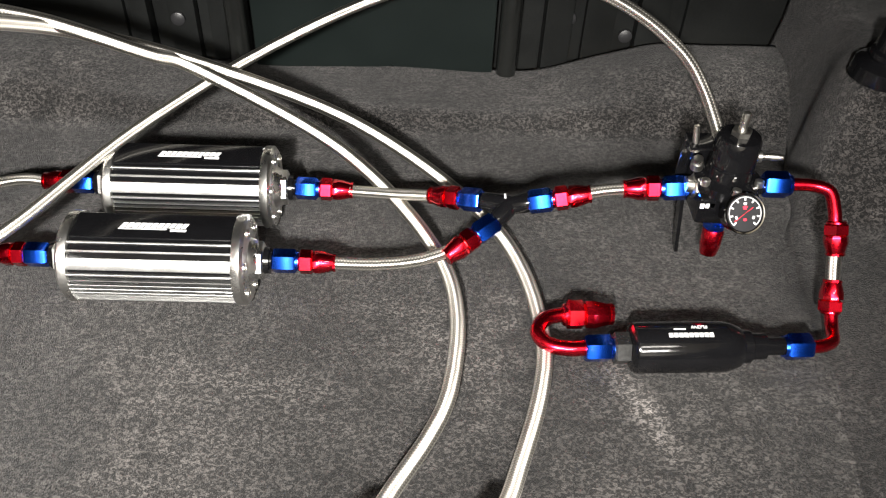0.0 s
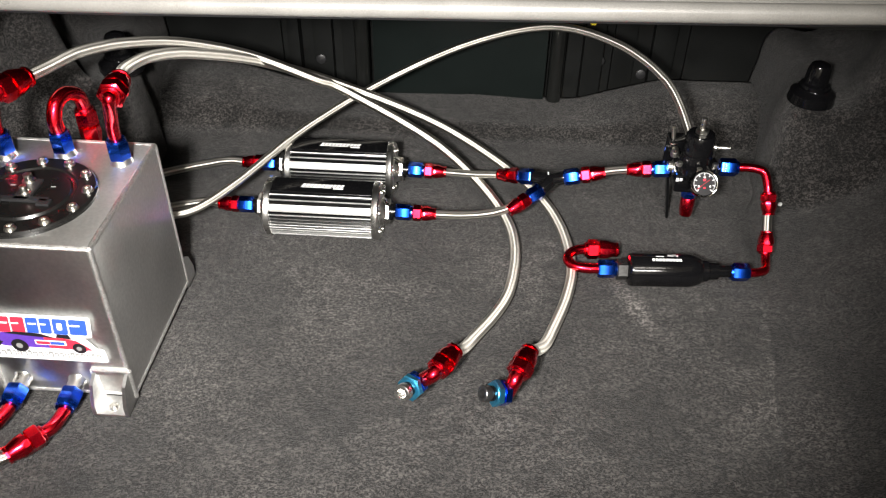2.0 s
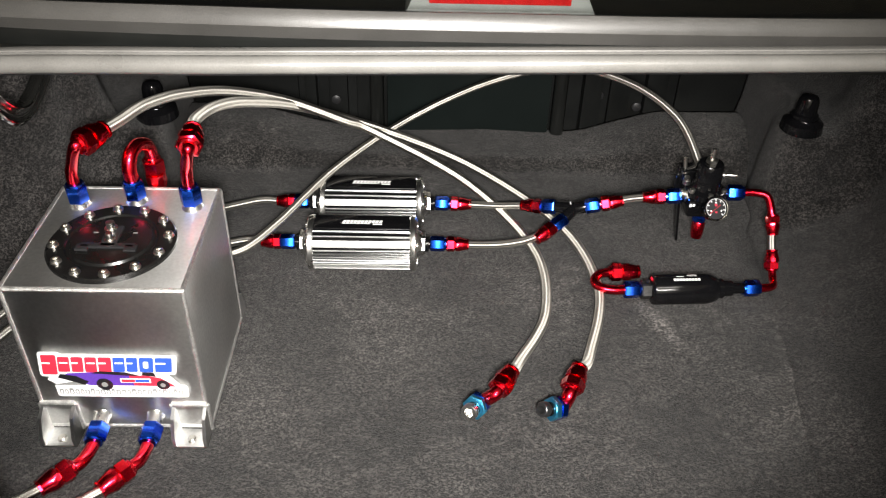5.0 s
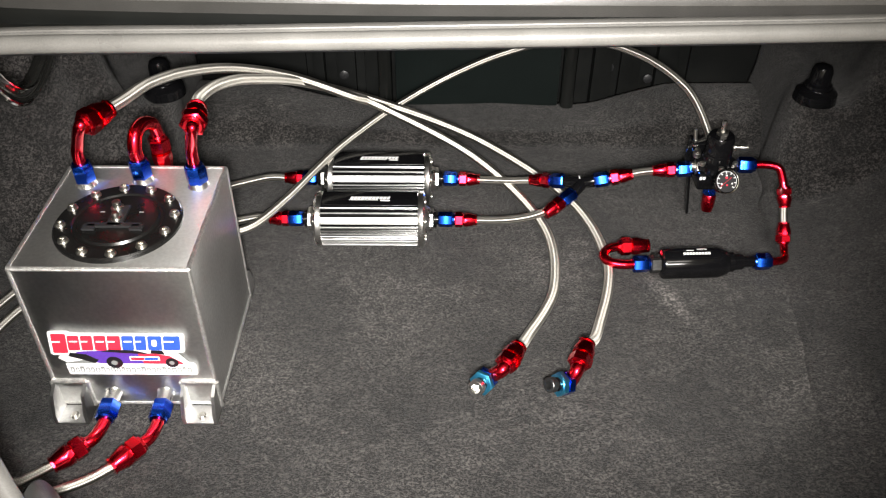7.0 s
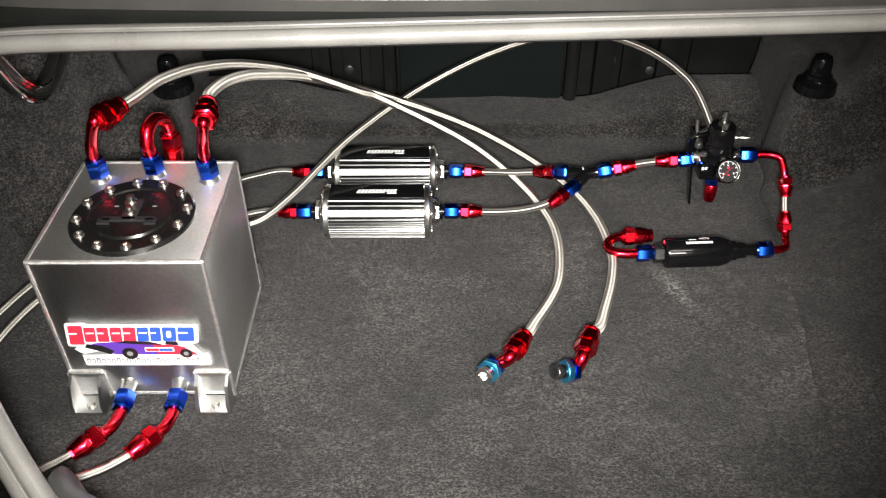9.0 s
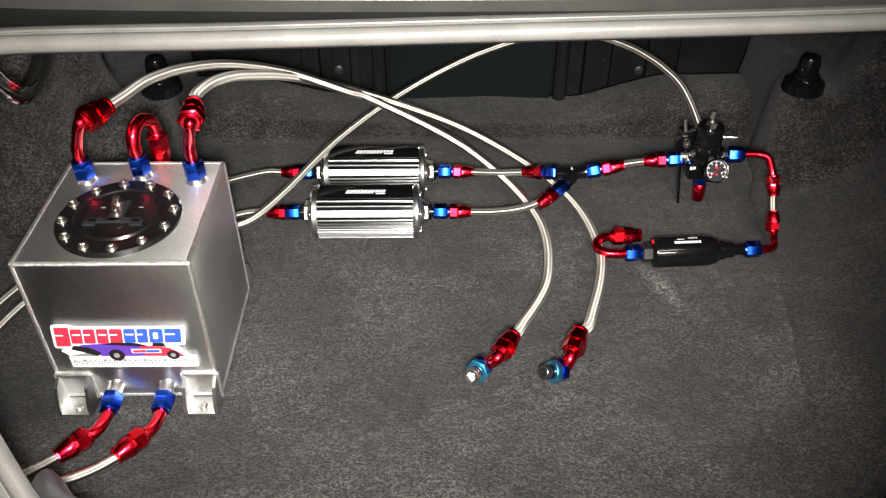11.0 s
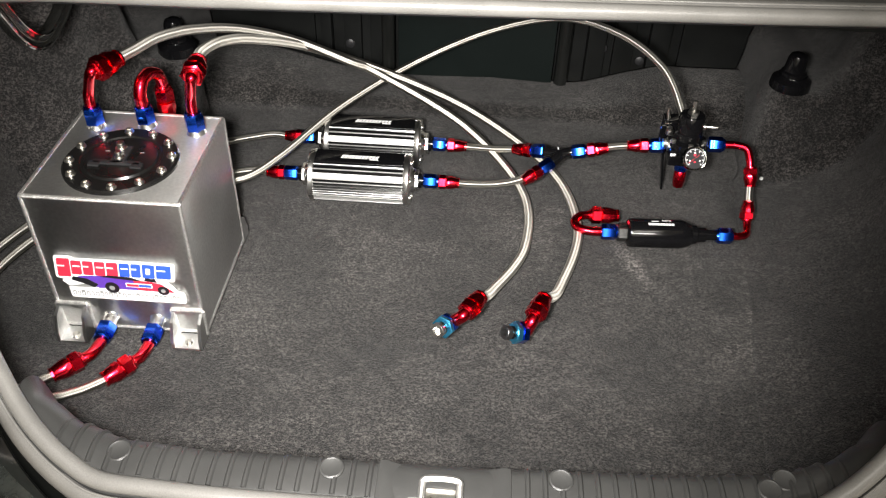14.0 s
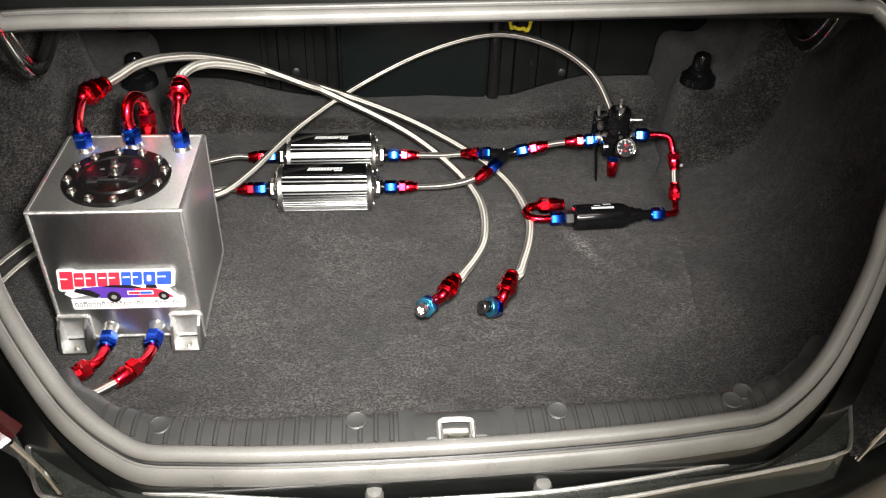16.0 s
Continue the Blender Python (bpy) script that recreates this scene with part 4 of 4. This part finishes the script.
        lathe(bm, (x + s * 0.0255, cy, cz), (s, 0, 0), [(0, 0.0145), (0.0060, 0.0140), (0.0062, 0.0092), (0.0165, 0.0088)], 20)
        part("thread", bm, BLACK_ANO, p, "black threaded adapter")
    return p


PUMP_BODY = mat("pump_rib_aluminium", (0.62, 0.62, 0.61), 0.32, 1.0, 0.1, 50, 400, 0, 0, 0.05)
P1, P2 = V((-0.2725, 0.642, 0.0480)), V((-0.2640, 0.765, 0.0490))
pump(*P1)
pump(*P2)

# ---------------------------------------------------------------- lines from the pumps to the Y block
def line(name, ctrl, r, label, start="", end="", n=80):
    """A braided hose with a socket and nut at each end; ctrl runs from nut face to nut face."""
    pts = smooth_path(ctrl, 200)
    h = thing(name, pts[len(pts) // 2], label, "fuel hose")
    L = sum((b - a).length for a, b in zip(pts, pts[1:]))

    def at(s):
        d = 0.0
        for a, b in zip(pts, pts[1:]):
            k = (b - a).length
            if d + k >= s:
                return a.lerp(b, (s - d) / k), (b - a).normalized()
            d += k
        return pts[-1], (pts[-1] - pts[-2]).normalized()
    s0, s1 = 0.0, L
    for which, code in (("a", start), ("b", end)):
        pos = 0.0
        for ch in code:
            ln = {"n": 0.025, "s": 0.041}[ch] * (r / 0.0075) ** 0.5
            q, d = at(pos) if which == "a" else at(L - pos)
            if which == "b":
                d = -d
            if ch == "n":
                add_nut(h, q, d, ln, r * 1.75)
            if ch == "s":
                add_socket(h, q, d, r, ln)
            pos += ln
        if code:
            pos -= 0.006
        if which == "a":
            s0 = pos
        else:
            s1 = L - pos
    hp = [at(lerp(s0, s1, i / n))[0] for i in range(n + 1)]
    part("hose", tube(hp, r * 0.90), BRAID, h)
    return h


YC = V((0.090, 0.692, 0.090))
Y_IN2, Y_IN1, Y_OUT = V((0.062, 0.704, 0.086)), V((0.075, 0.675, 0.081)), V((0.110, 0.691, 0.096))
px = 0.081 + 0.034
line("fuel_hose", [P2 + V((px, 0, 0)), P2 + V((px + 0.05, -0.002, 0.0)), V((-0.036, 0.752, 0.054)), V((0.014, 0.730, 0.070)), Y_IN2], 0.0075, "short steel-braided hose from the rear pump to the Y block", "ns", "ns")
line("fuel_hose", [P1 + V((px, 0, 0)), P1 + V((px + 0.05, -0.001, 0.0)), V((-0.050, 0.637, 0.051)), V((0.0, 0.639, 0.058)), V((0.042, 0.653, 0.069)), Y_IN1], 0.0075, "short steel-braided hose bending from the front pump to the Y block", "ns", "ns")
yb = thing("y_block", YC, "black anodised Y block joining two fuel lines", "fuel fitting")
bm = B()
for a, b in ((Y_IN2, YC), (Y_IN1, YC), (YC, Y_OUT)):
    d = (b - a)
    lathe(bm, a, d, [(0, 0.0088), (0.003, 0.0096), (d.length * 0.8, 0.0108), (d.length * 1.1, 0.0104)], 20)
part("block", bm, BLACK_ANO, yb)
bm = B(); box(bm, YC.x - 0.006, YC.x - 0.004, YC.y - 0.001, YC.y + 0.006, YC.z + 0.0104, YC.z + 0.0112)
part("white_mark", bm, WHITE_INK, yb)

# ---------------------------------------------------------------- regulator
RC = V((0.309, 0.685, 0.135))
reg = thing("fuel_pressure_regulator", (RC.x, RC.y, 0), "black anodised fuel pressure regulator with a dial gauge on a bracket", "regulator")
bm = B()
lathe(bm, RC + V((0, 0, -0.036)), (0, 0, 1), [(0, 0.020), (0.004, 0.026), (0.020, 0.029), (0.030, 0.030), (0.0335, 0.0335), (0.0435, 0.0335), (0.045, 0.029), (0.047, 0.0240), (0.060, 0.0232), (0.061, 0.0222), (0.063, 0.0222), (0.064, 0.0230), (0.089, 0.0222), (0.093, 0.0200), (0.094, 0.011)], 40)
part("body", bm, BLACK_ANO, reg)
for s in (-1, 1):
    bm = B(); hexnut(bm, RC + V((s * 0.024, 0, -0.005)), (s, 0, 0.05), 0.010, 0.0135)
    lathe(bm, RC + V((s * 0.033, 0, -0.005)), (s, 0, 0.05), [(0, 0.0088), (0.008, 0.0085)], 16)
    part("side_port", bm, STEEL if s < 0 else BLACK_ANO, reg)
for k in range(6):
    a = radians(60 * k + 30)
    bm = B(); lathe(bm, RC + V((0.0315 * math.cos(a), 0.0315 * math.sin(a), 0.0075)), (0, 0, 1), [(0, 0.0046), (0.006, 0.0046), (0.007, 0.0034)], 12)
    part("screw", bm, STEEL, reg)
bm = B()
hexnut(bm, RC + V((0, 0, 0.0575)), (0, 0, 1), 0.007, 0.0100)
lathe(bm, RC + V((0, 0, 0.064)), (0, 0, 1), [(0, 0.0042), (0.0185, 0.0042), (0.0195, 0.003)], 16)
part("adjuster_screw", bm, STEEL, reg, "zinc adjuster screw and lock nut")
bm = B(); lathe(bm, RC + V((0.019, -0.004, 0.036)), (1, -0.12, 0.05), [(0, 0.0062), (0.006, 0.0062), (0.007, 0.0035), (0.014, 0.0032), (0.016, 0.0042), (0.027, 0.0026)], 14)
part("vacuum_nipple", bm, STEEL, reg)
bm = B(); lathe(bm, RC + V((-0.036, 0.012, 0.030)), (-0.15, 0.1, 1), [(0, 0.006), (0.007, 0.006), (0.008, 0.0035), (0.028, 0.003)], 14)
part("bracket_bolt", bm, STEEL, reg)
bm = B(); lathe(bm, RC + V((-0.033, 0.004, 0.014)), (-0.1, -0.2, 1), [(0, 0.0065), (0.008, 0.0065), (0.009, 0.005), (0.014, 0.005)], 14)
part("bracket_bolt", bm, STEEL, reg)
# bracket: a bent plate behind and beside the body, standing on the carpet
bm = B()
sweep(bm, [RC + V((-0.031, 0.024, 0.034)), RC + V((-0.032, 0.028, -0.03)), V((RC.x - 0.014, RC.y + 0.046, 0.003))], [(-0.007, -0.002), (0.007, -0.002), (0.007, 0.002), (-0.007, 0.002)], (1, 0, 0))
box(bm, RC.x - 0.044, RC.x + 0.012, RC.y + 0.027, RC.y + 0.0300, RC.z - 0.040, RC.z + 0.036, 0.0012)
box(bm, RC.x - 0.044, RC.x - 0.018, RC.y + 0.002, RC.y + 0.030, RC.z + 0.036, RC.z + 0.0390, 0.0012)
part("bracket", bm, BLACK_ANO, reg, "bent black steel bracket")
bm = B(); box(bm, RC.x - 0.031, RC.x + 0.031, RC.y - 0.026, RC.y + 0.022, RC.z - 0.036, RC.z - 0.002, 0.006)
part("base_block", bm, BLACK_ANO, reg)
# gauge on the front
gd = V((0.06, -0.80, 0.60)).normalized()
gp = RC + V((0.006, -0.030, -0.016))
bm = B(); lathe(bm, gp, gd, [(-0.012, 0.0060), (0.006, 0.0060), (0.0065, 0.0195), (0.020, 0.0205), (0.0225, 0.0205), (0.0235, 0.0190), (0.0222, 0.0180)], 40)
gauge = part("gauge", bm, BLACK_ANO, reg, "round black fuel pressure gauge")
bm = B(); lathe(bm, gp, gd, [(0.0222, 0.0206), (0.0232, 0.0210), (0.0242, 0.0203), (0.0240, 0.0190), (0.0226, 0.0190)], 48, closed=False)
part("bezel", bm, CHROME, gauge, "thin chrome bezel")
gf, gs, gu = frame_of(gd)
face = gp + gd * 0.0226
# gs points to the reader's left or right; keep the dial upright
if gs.x < 0:
    gs = -gs


def dial(name, a0, a1, r0, r1, material, lift, steps=1):
    bm = B()
    top = []
    for k in range(steps + 1):
        a = radians(lerp(a0, a1, k / steps))
        for r in (r0, r1):
            top.append(bm.verts.new(face + gd * (0.0010 + lift) + (gs * math.cos(a) + gu * math.sin(a)) * r))
    for k in range(steps):
        bm.faces.new((top[2 * k], top[2 * k + 1], top[2 * k + 3], top[2 * k + 2]))
    r = bmesh.ops.extrude_face_region(bm, geom=bm.faces[:])
    for v in r["geom"]:
        if isinstance(v, bmesh.types.BMVert):
            v.co += gd * 0.0003
    return part(name, bm, material, gauge)


bm = B(); lathe(bm, face - gd * 0.0004, gd, [(0, 0.0180), (0.0010, 0.0180)], 40)
part("dial_face", bm, BLACK_INK, gauge)
for k in range(9):
    a = 225 - 270 * k / 8
    dial("tick", a - 3, a + 3, 0.0125, 0.0160, WHITE_INK, 0)
dial("scale_arc", 225, -45, 0.0160, 0.0166, WHITE_INK, 0, 24)
for k in range(3):
    a = (205, 90, -25)[k]
    dial("figure_bar", a - 9, a + 9, 0.0085, 0.0108, WHITE_INK, 0, 3)
dial("brand_bar", 70, 110, 0.004, 0.0075, RED_INK, 0, 4)
dial("needle", 215, 219, -0.010, 0.0135, RED_INK, 0.0006)
dial("red_bar", 255, 285, 0.005, 0.0075, RED_INK, 0, 3)
for k in range(3):
    bm = B(); box(bm, RC.x - 0.031 + k * 0.0055, RC.x - 0.027 + k * 0.0055, RC.y - 0.0305 + 0.001 * k, RC.y - 0.0285, RC.z - 0.012, RC.z - 0.007)
    part("letter_bar", bm, WHITE_INK, reg)

# Y block to regulator
line("fuel_hose", [Y_OUT, Y_OUT + V((0.04, -0.002, 0.010)), Y_OUT + V((0.085, 0.002, 0.018)), RC + V((-0.036, 0.004, -0.012))], 0.0075, "very short steel-braided hose between Y block and regulator", "ns", "ns")

# underneath: return elbow hanging from the regulator
ret = thing("return_fitting", (RC.x, RC.y - 0.01, 0), "red and blue capped fitting under the regulator", "fuel fitting")
add_nut(ret, RC + V((0.0, -0.004, -0.034)), (0, -0.2, -1), 0.022, 0.0125)
bm = B(); lathe(bm, RC + V((0, -0.008, -0.054)), (0, -0.14, -1), [(0, 0.0092), (0.004, 0.0115), (0.022, 0.0112), (0.033, 0.0092), (0.035, 0.006)], 20)
part("socket", bm, RED, ret)

# regulator to filter
F0, F1 = V((0.205, 0.548, 0.030)), V((0.316, 0.553, 0.030))
fd = (F1 - F0).normalized()
lk = thing("link_hose", (0.42, 0.62, 0.02), "red elbows joined by a stub of braided hose", "fuel hose")
q0 = RC + V((0.038, -0.002, 0.000))
add_nut(lk, q0, (1, -0.05, 0.02), 0.026, 0.0140)
add_elbow(lk, [q0 + V((0.026, -0.001, 0.001)), q0 + V((0.050, -0.003, 0.002)), V((0.414, 0.674, 0.134)), V((0.421, 0.664, 0.118)), V((0.423, 0.656, 0.106))], 0.0068)
add_socket(lk, V((0.4235, 0.657, 0.110)), V((0.002, -0.020, -0.030)), 0.0075, 0.036)
add_hose(lk, [V((0.4240, 0.640, 0.085)), V((0.4245, 0.632, 0.072)), V((0.4245, 0.622, 0.060))], 0.0072, 12)
add_socket(lk, V((0.4235, 0.599, 0.032)), V((0.001, 0.024, 0.030)), 0.0075, 0.036)
add_elbow(lk, [V((0.4235, 0.601, 0.036)), V((0.4225, 0.585, 0.026)), V((0.417, 0.567, 0.026)), V((0.402, 0.558, 0.028)), V((0.388, 0.556, 0.029))], 0.0068)
add_nut(lk, V((0.390, 0.5565, 0.029)), -fd, 0.026, 0.0140)

# ---------------------------------------------------------------- filter
fl = thing("fuel_filter", (0.26, 0.55, 0), "glossy black anodised inline fuel filter lying on the carpet", "fuel filter")
bm = B(); lathe(bm, F0, fd, [(0, 0.0180), (0.004, 0.0245), (0.007, 0.0255), (0.092, 0.0255), (0.099, 0.0245), (0.110, 0.0205), (0.112, 0.0180)], 44)
fbody = part("body", bm, BLACK_ANO, fl)
bm = B(); lathe(bm, F1, fd, [(-0.002, 0.0165), (0.010, 0.0165), (0.012, 0.0135), (0.026, 0.0130)], 24)
part("outlet_neck", bm, BLACK_ANO, fl)
bm = B(); lathe(bm, F1 + fd * 0.024, fd, [(0, 0.0092), (0.022, 0.0090)], 16)
part("outlet_thread", bm, BLACK_ANO, fl)
bm = B(); hexnut(bm, F0 - fd * 0.016, fd, 0.017, 0.0165)
part("inlet_hex", bm, DARK_STEEL, fl, "dark steel hex neck")
for i in range(9):
    bm = B(); box(bm, 0, 0.0040, -0.0022, 0.0022, 0.0253, 0.0259, 0, Matrix.Translation(F0 + fd * (0.034 + 0.0050 * i)) @ pose(0, 0, 0, 14, 0, 2))
    part("letter_bar", bm, WHITE_INK, fbody)
word = bpy.data.curves.new("flow_word", "FONT")
word.body, word.size, word.extrude = "FLOW", 0.0058, 0.0002
tmp = new("flow_word", word)
me = bpy.data.meshes.new_from_object(tmp)
bpy.data.objects.remove(tmp)
me.transform(Matrix.Translation(F0 + fd * 0.074) @ pose(0, 0, 0, -3, 0, 2) @ pose(0, 0.004, 0.0258, 0, 0, 180))
me.materials.clear()
me.materials.append(WHITE_INK)
fw = new("flow_word", me)
fw.parent = fbody
bm = B(); box(bm, 0, 0.012, -0.0006, 0.0006, 0.0253, 0.0259, 0, Matrix.Translation(F0 + fd * 0.040) @ pose(0, 0, 0, -2, 0, 2))
part("arrow_bar", bm, WHITE_INK, fbody)

ub = thing("u_bend_fitting", (0.15, 0.565, 0), "red U-bend hose end with a blue nut on the carpet", "fuel fitting")
u0 = F0 - fd * 0.018
add_nut(ub, u0 - fd * 0.026 - fd * 0.0, fd, 0.026, 0.0140)
uc = u0 - fd * 0.028
add_elbow(ub, [uc + fd * 0.004, uc - fd * 0.015 + V((0, 0, 0)), uc - fd * 0.034 + V((0, 0.006, 0)), uc - fd * 0.043 + V((0, 0.021, 0.002)), uc - fd * 0.034 + V((0, 0.037, 0.003)), uc - fd * 0.016 + V((0, 0.043, 0.003)), uc + V((0, 0.043, 0.003))], 0.0078)
add_socket(ub, uc - fd * 0.016 + V((0, 0.043, 0.003)), fd, 0.0088, 0.052)

# ---------------------------------------------------------------- the long hoses from the tank
A_PATH = [(-0.595, 0.471, 0.353), (-0.581, 0.5, 0.353), (-0.563, 0.56, 0.347), (-0.533, 0.64, 0.324), (-0.485, 0.725, 0.287), (-0.409, 0.8, 0.234), (-0.317, 0.838, 0.177), (-0.265, 0.862, 0.142), (-0.091, 0.801, 0.072), (0.024, 0.664, 0.024), (0.029, 0.5, 0.022), (-0.025, 0.376, 0.03), (-0.047, 0.306, 0.077)]
B_PATH = [(-0.477, 0.475, 0.353), (-0.48, 0.505, 0.354), (-0.466, 0.56, 0.345), (-0.442, 0.65, 0.307), (-0.391, 0.816, 0.214), (-0.253, 0.872, 0.141), (-0.077, 0.872, 0.063), (0.08, 0.736, 0.024), (0.123, 0.56, 0.021), (0.083, 0.396, 0.026), (0.05, 0.318, 0.072)]
C_PATH = [(0.309, 0.712, 0.10), (0.303, 0.716, 0.15), (0.295, 0.72, 0.183), (0.259, 0.766, 0.236), (0.185, 0.839, 0.262), (0.081, 0.916, 0.252), (-0.055, 0.949, 0.201), (-0.204, 0.912, 0.14), (-0.33, 0.79, 0.105), (-0.417, 0.635, 0.088), (-0.465, 0.55, 0.095), (-0.515, 0.52, 0.12), (-0.545, 0.51, 0.18), (-0.548, 0.503, 0.225)]


def top_elbow(h, base, tip, d, r=0.0082):
    base, tip, d = V(base), V(tip), V(d).normalized()
    add_nut(h, base + V((0, 0, 0.006)), (0, 0, 1), 0.026, 0.0148)
    s = tip - d * 0.040
    add_elbow(h, [base + V((0, 0, 0.030)), base + V((0, 0, 0.048)), base.lerp(s, 0.22) + V((0, 0, 0.044)), s - d * 0.008 + V((0, 0, 0.0)), s + d * 0.006], r)
    add_socket(h, s - d * 0.004, d, 0.0104, 0.048)


hA = thing("long_fuel_hose", (-0.06, 0.6, 0), "long steel-braided hose arching from the tank onto the carpet", "fuel hose", "open-ended hoses")
add_hose(hA, A_PATH, 0.0081, 160)
top_elbow(hA, (-0.637, 0.442, TZ1), A_PATH[0], V(A_PATH[1]) - V(A_PATH[0]))
hB = thing("long_fuel_hose", (0.05, 0.6, 0), "long steel-braided hose arching from the tank onto the carpet", "fuel hose", "open-ended hoses")
add_hose(hB, B_PATH, 0.0081, 160)
top_elbow(hB, (-0.484, 0.440, TZ1), B_PATH[0], V(B_PATH[1]) - V(B_PATH[0]))


def open_end(h, p, d, q, d2, tip_mat, k=1.0):
    """Socket, blue nut and a bored adapter at a hose's free end."""
    p, d, q, d2 = V(p), V(d).normalized(), V(q), V(d2).normalized()
    add_socket(h, p + d * 0.038, -d, 0.0095, 0.044)
    bm = B(); sweep(bm, smooth_path([p + d * 0.030, p + d * 0.044, q - d2 * 0.036, q - d2 * 0.028], 12), circle(0.0098, 16))
    part("swivel", bm, RED, h)
    add_nut(h, q - d2 * 0.036, d2, 0.011, 0.0165, BLUE)
    add_nut(h, q - d2 * 0.0235, d2, 0.0085, 0.0172, CYAN, "adapter_nut")
    bm = B(); lathe(bm, q - d2 * 0.0155, d2, [(0, 0.0098), (0.0035, 0.0098), (0.0040, 0.0078)], 20)
    part("neck", bm, BLACK_ANO, h, "black neck")
    bm = B(); lathe(bm, q - d2 * 0.013, d2, [(0, 0.0078 * k), (0.005, 0.0078 * k), (0.0056, 0.0112 * k), (0.0135, 0.0112 * k), (0.0145, 0.0104 * k), (0.0145, 0.0064 * k), (0.003, 0.0060 * k), (0.003, 0.0)], 24)
    part("threaded_tip", bm, tip_mat, h, "bored threaded adapter")


open_end(hA, A_PATH[-1], V(A_PATH[-1]) - V(A_PATH[-2]) + V((-0.02, 0, -0.05)), (-0.105, 0.243, 0.067), (-0.42, -0.75, 0.30), SILVER)
open_end(hB, B_PATH[-1], V(B_PATH[-1]) - V(B_PATH[-2]) + V((0, 0, -0.06)), (-0.006, 0.256, 0.060), (-0.83, -0.42, 0.36), DARK_STEEL, 0.95)

hC = thing("return_hose", (-0.05, 0.85, 0), "thin steel-braided return hose arching behind the pumps", "fuel hose")
add_hose(hC, C_PATH, 0.0066, 180)
# U-bend on the tank's middle port
add_nut(hC, (-0.563, 0.452, TZ1 + 0.006), (0, 0, 1), 0.026, 0.0148)
add_elbow(hC, [(-0.563, 0.452, TZ1 + 0.030), (-0.564, 0.453, TZ1 + 0.050), (-0.562, 0.463, TZ1 + 0.067), (-0.557, 0.480, TZ1 + 0.072), (-0.551, 0.496, TZ1 + 0.064), (-0.549, 0.502, TZ1 + 0.052), (-0.548, 0.503, TZ1 + 0.030)], 0.0095)
add_socket(hC, V((-0.549, 0.503, TZ1 + 0.042)), (0, 0, -1), 0.0088, 0.062)

# ---------------------------------------------------------------- feed lines from the tank's front to the pumps
def feed(port, ctrl, pump_c, label):
    h = thing("feed_hose", (-0.65, 0.2, 0), label, "fuel hose", "feed hoses")
    port = V(port)
    add_nut(h, port + V((0, -0.016, -0.002)), (0, -1, -0.1), 0.026, 0.0148)
    c0, c1 = V(ctrl[0]), V(ctrl[1])
    d = (c1 - c0).normalized()
    add_elbow(h, [port + V((0, -0.040, -0.005)), port + V((0, -0.052, -0.006)), c0 - d * 0.010, c0 + d * 0.006], 0.0085)
    add_socket(h, c0, d, 0.0088, 0.048)
    end = pump_c - V((px, 0, 0))
    pts = [c0 + d * 0.042, *[V(q) for q in ctrl[1:]], end + V((-0.10, -0.003, 0)), end + V((-0.052, 0, 0))]
    add_hose(h, pts, 0.0068, 180)
    add_socket(h, end - V((0.022, 0, 0)), (-1, 0, 0), 0.0075, 0.036)
    add_nut(h, end, (-1, 0, 0), 0.025, 0.0132)


feed((-0.598, TY0, 0.034), [(-0.610, 0.181, 0.028), (-0.643, 0.147, 0.026), (-0.664, 0.134, 0.022), (-0.69, 0.124, 0.018), (-0.755, 0.118, 0.018), (-0.825, 0.19, 0.025), (-0.845, 0.32, 0.04), (-0.805, 0.44, 0.05), (-0.73, 0.57, 0.045), (-0.60, 0.705, 0.043)], P2, "steel-braided feed hose looping round the tank to the rear pump")
feed((-0.527, TY0, 0.034), [(-0.537, 0.182, 0.028), (-0.569, 0.143, 0.026), (-0.600, 0.124, 0.022), (-0.652, 0.107, 0.018), (-0.72, 0.098, 0.018), (-0.785, 0.13, 0.02), (-0.815, 0.24, 0.035), (-0.80, 0.345, 0.05), (-0.75, 0.46, 0.05), (-0.64, 0.575, 0.042)], P1, "steel-braided feed hose looping round the tank to the front pump")

# small pale speck of fluff on the carpet by the arch
bm = B(); bmesh.ops.create_icosphere(bm, subdivisions=2, radius=0.005, matrix=pose(0.492, 0.765, 0.012))
for v in bm.verts:
    v.co += V((noise.noise(v.co * 300), noise.noise(v.co * 270 + V((5, 0, 0))), 0)) * 0.003
solid("fluff_speck", bm, WHITE_INK, "small pale speck of fluff on the carpet", "clip")
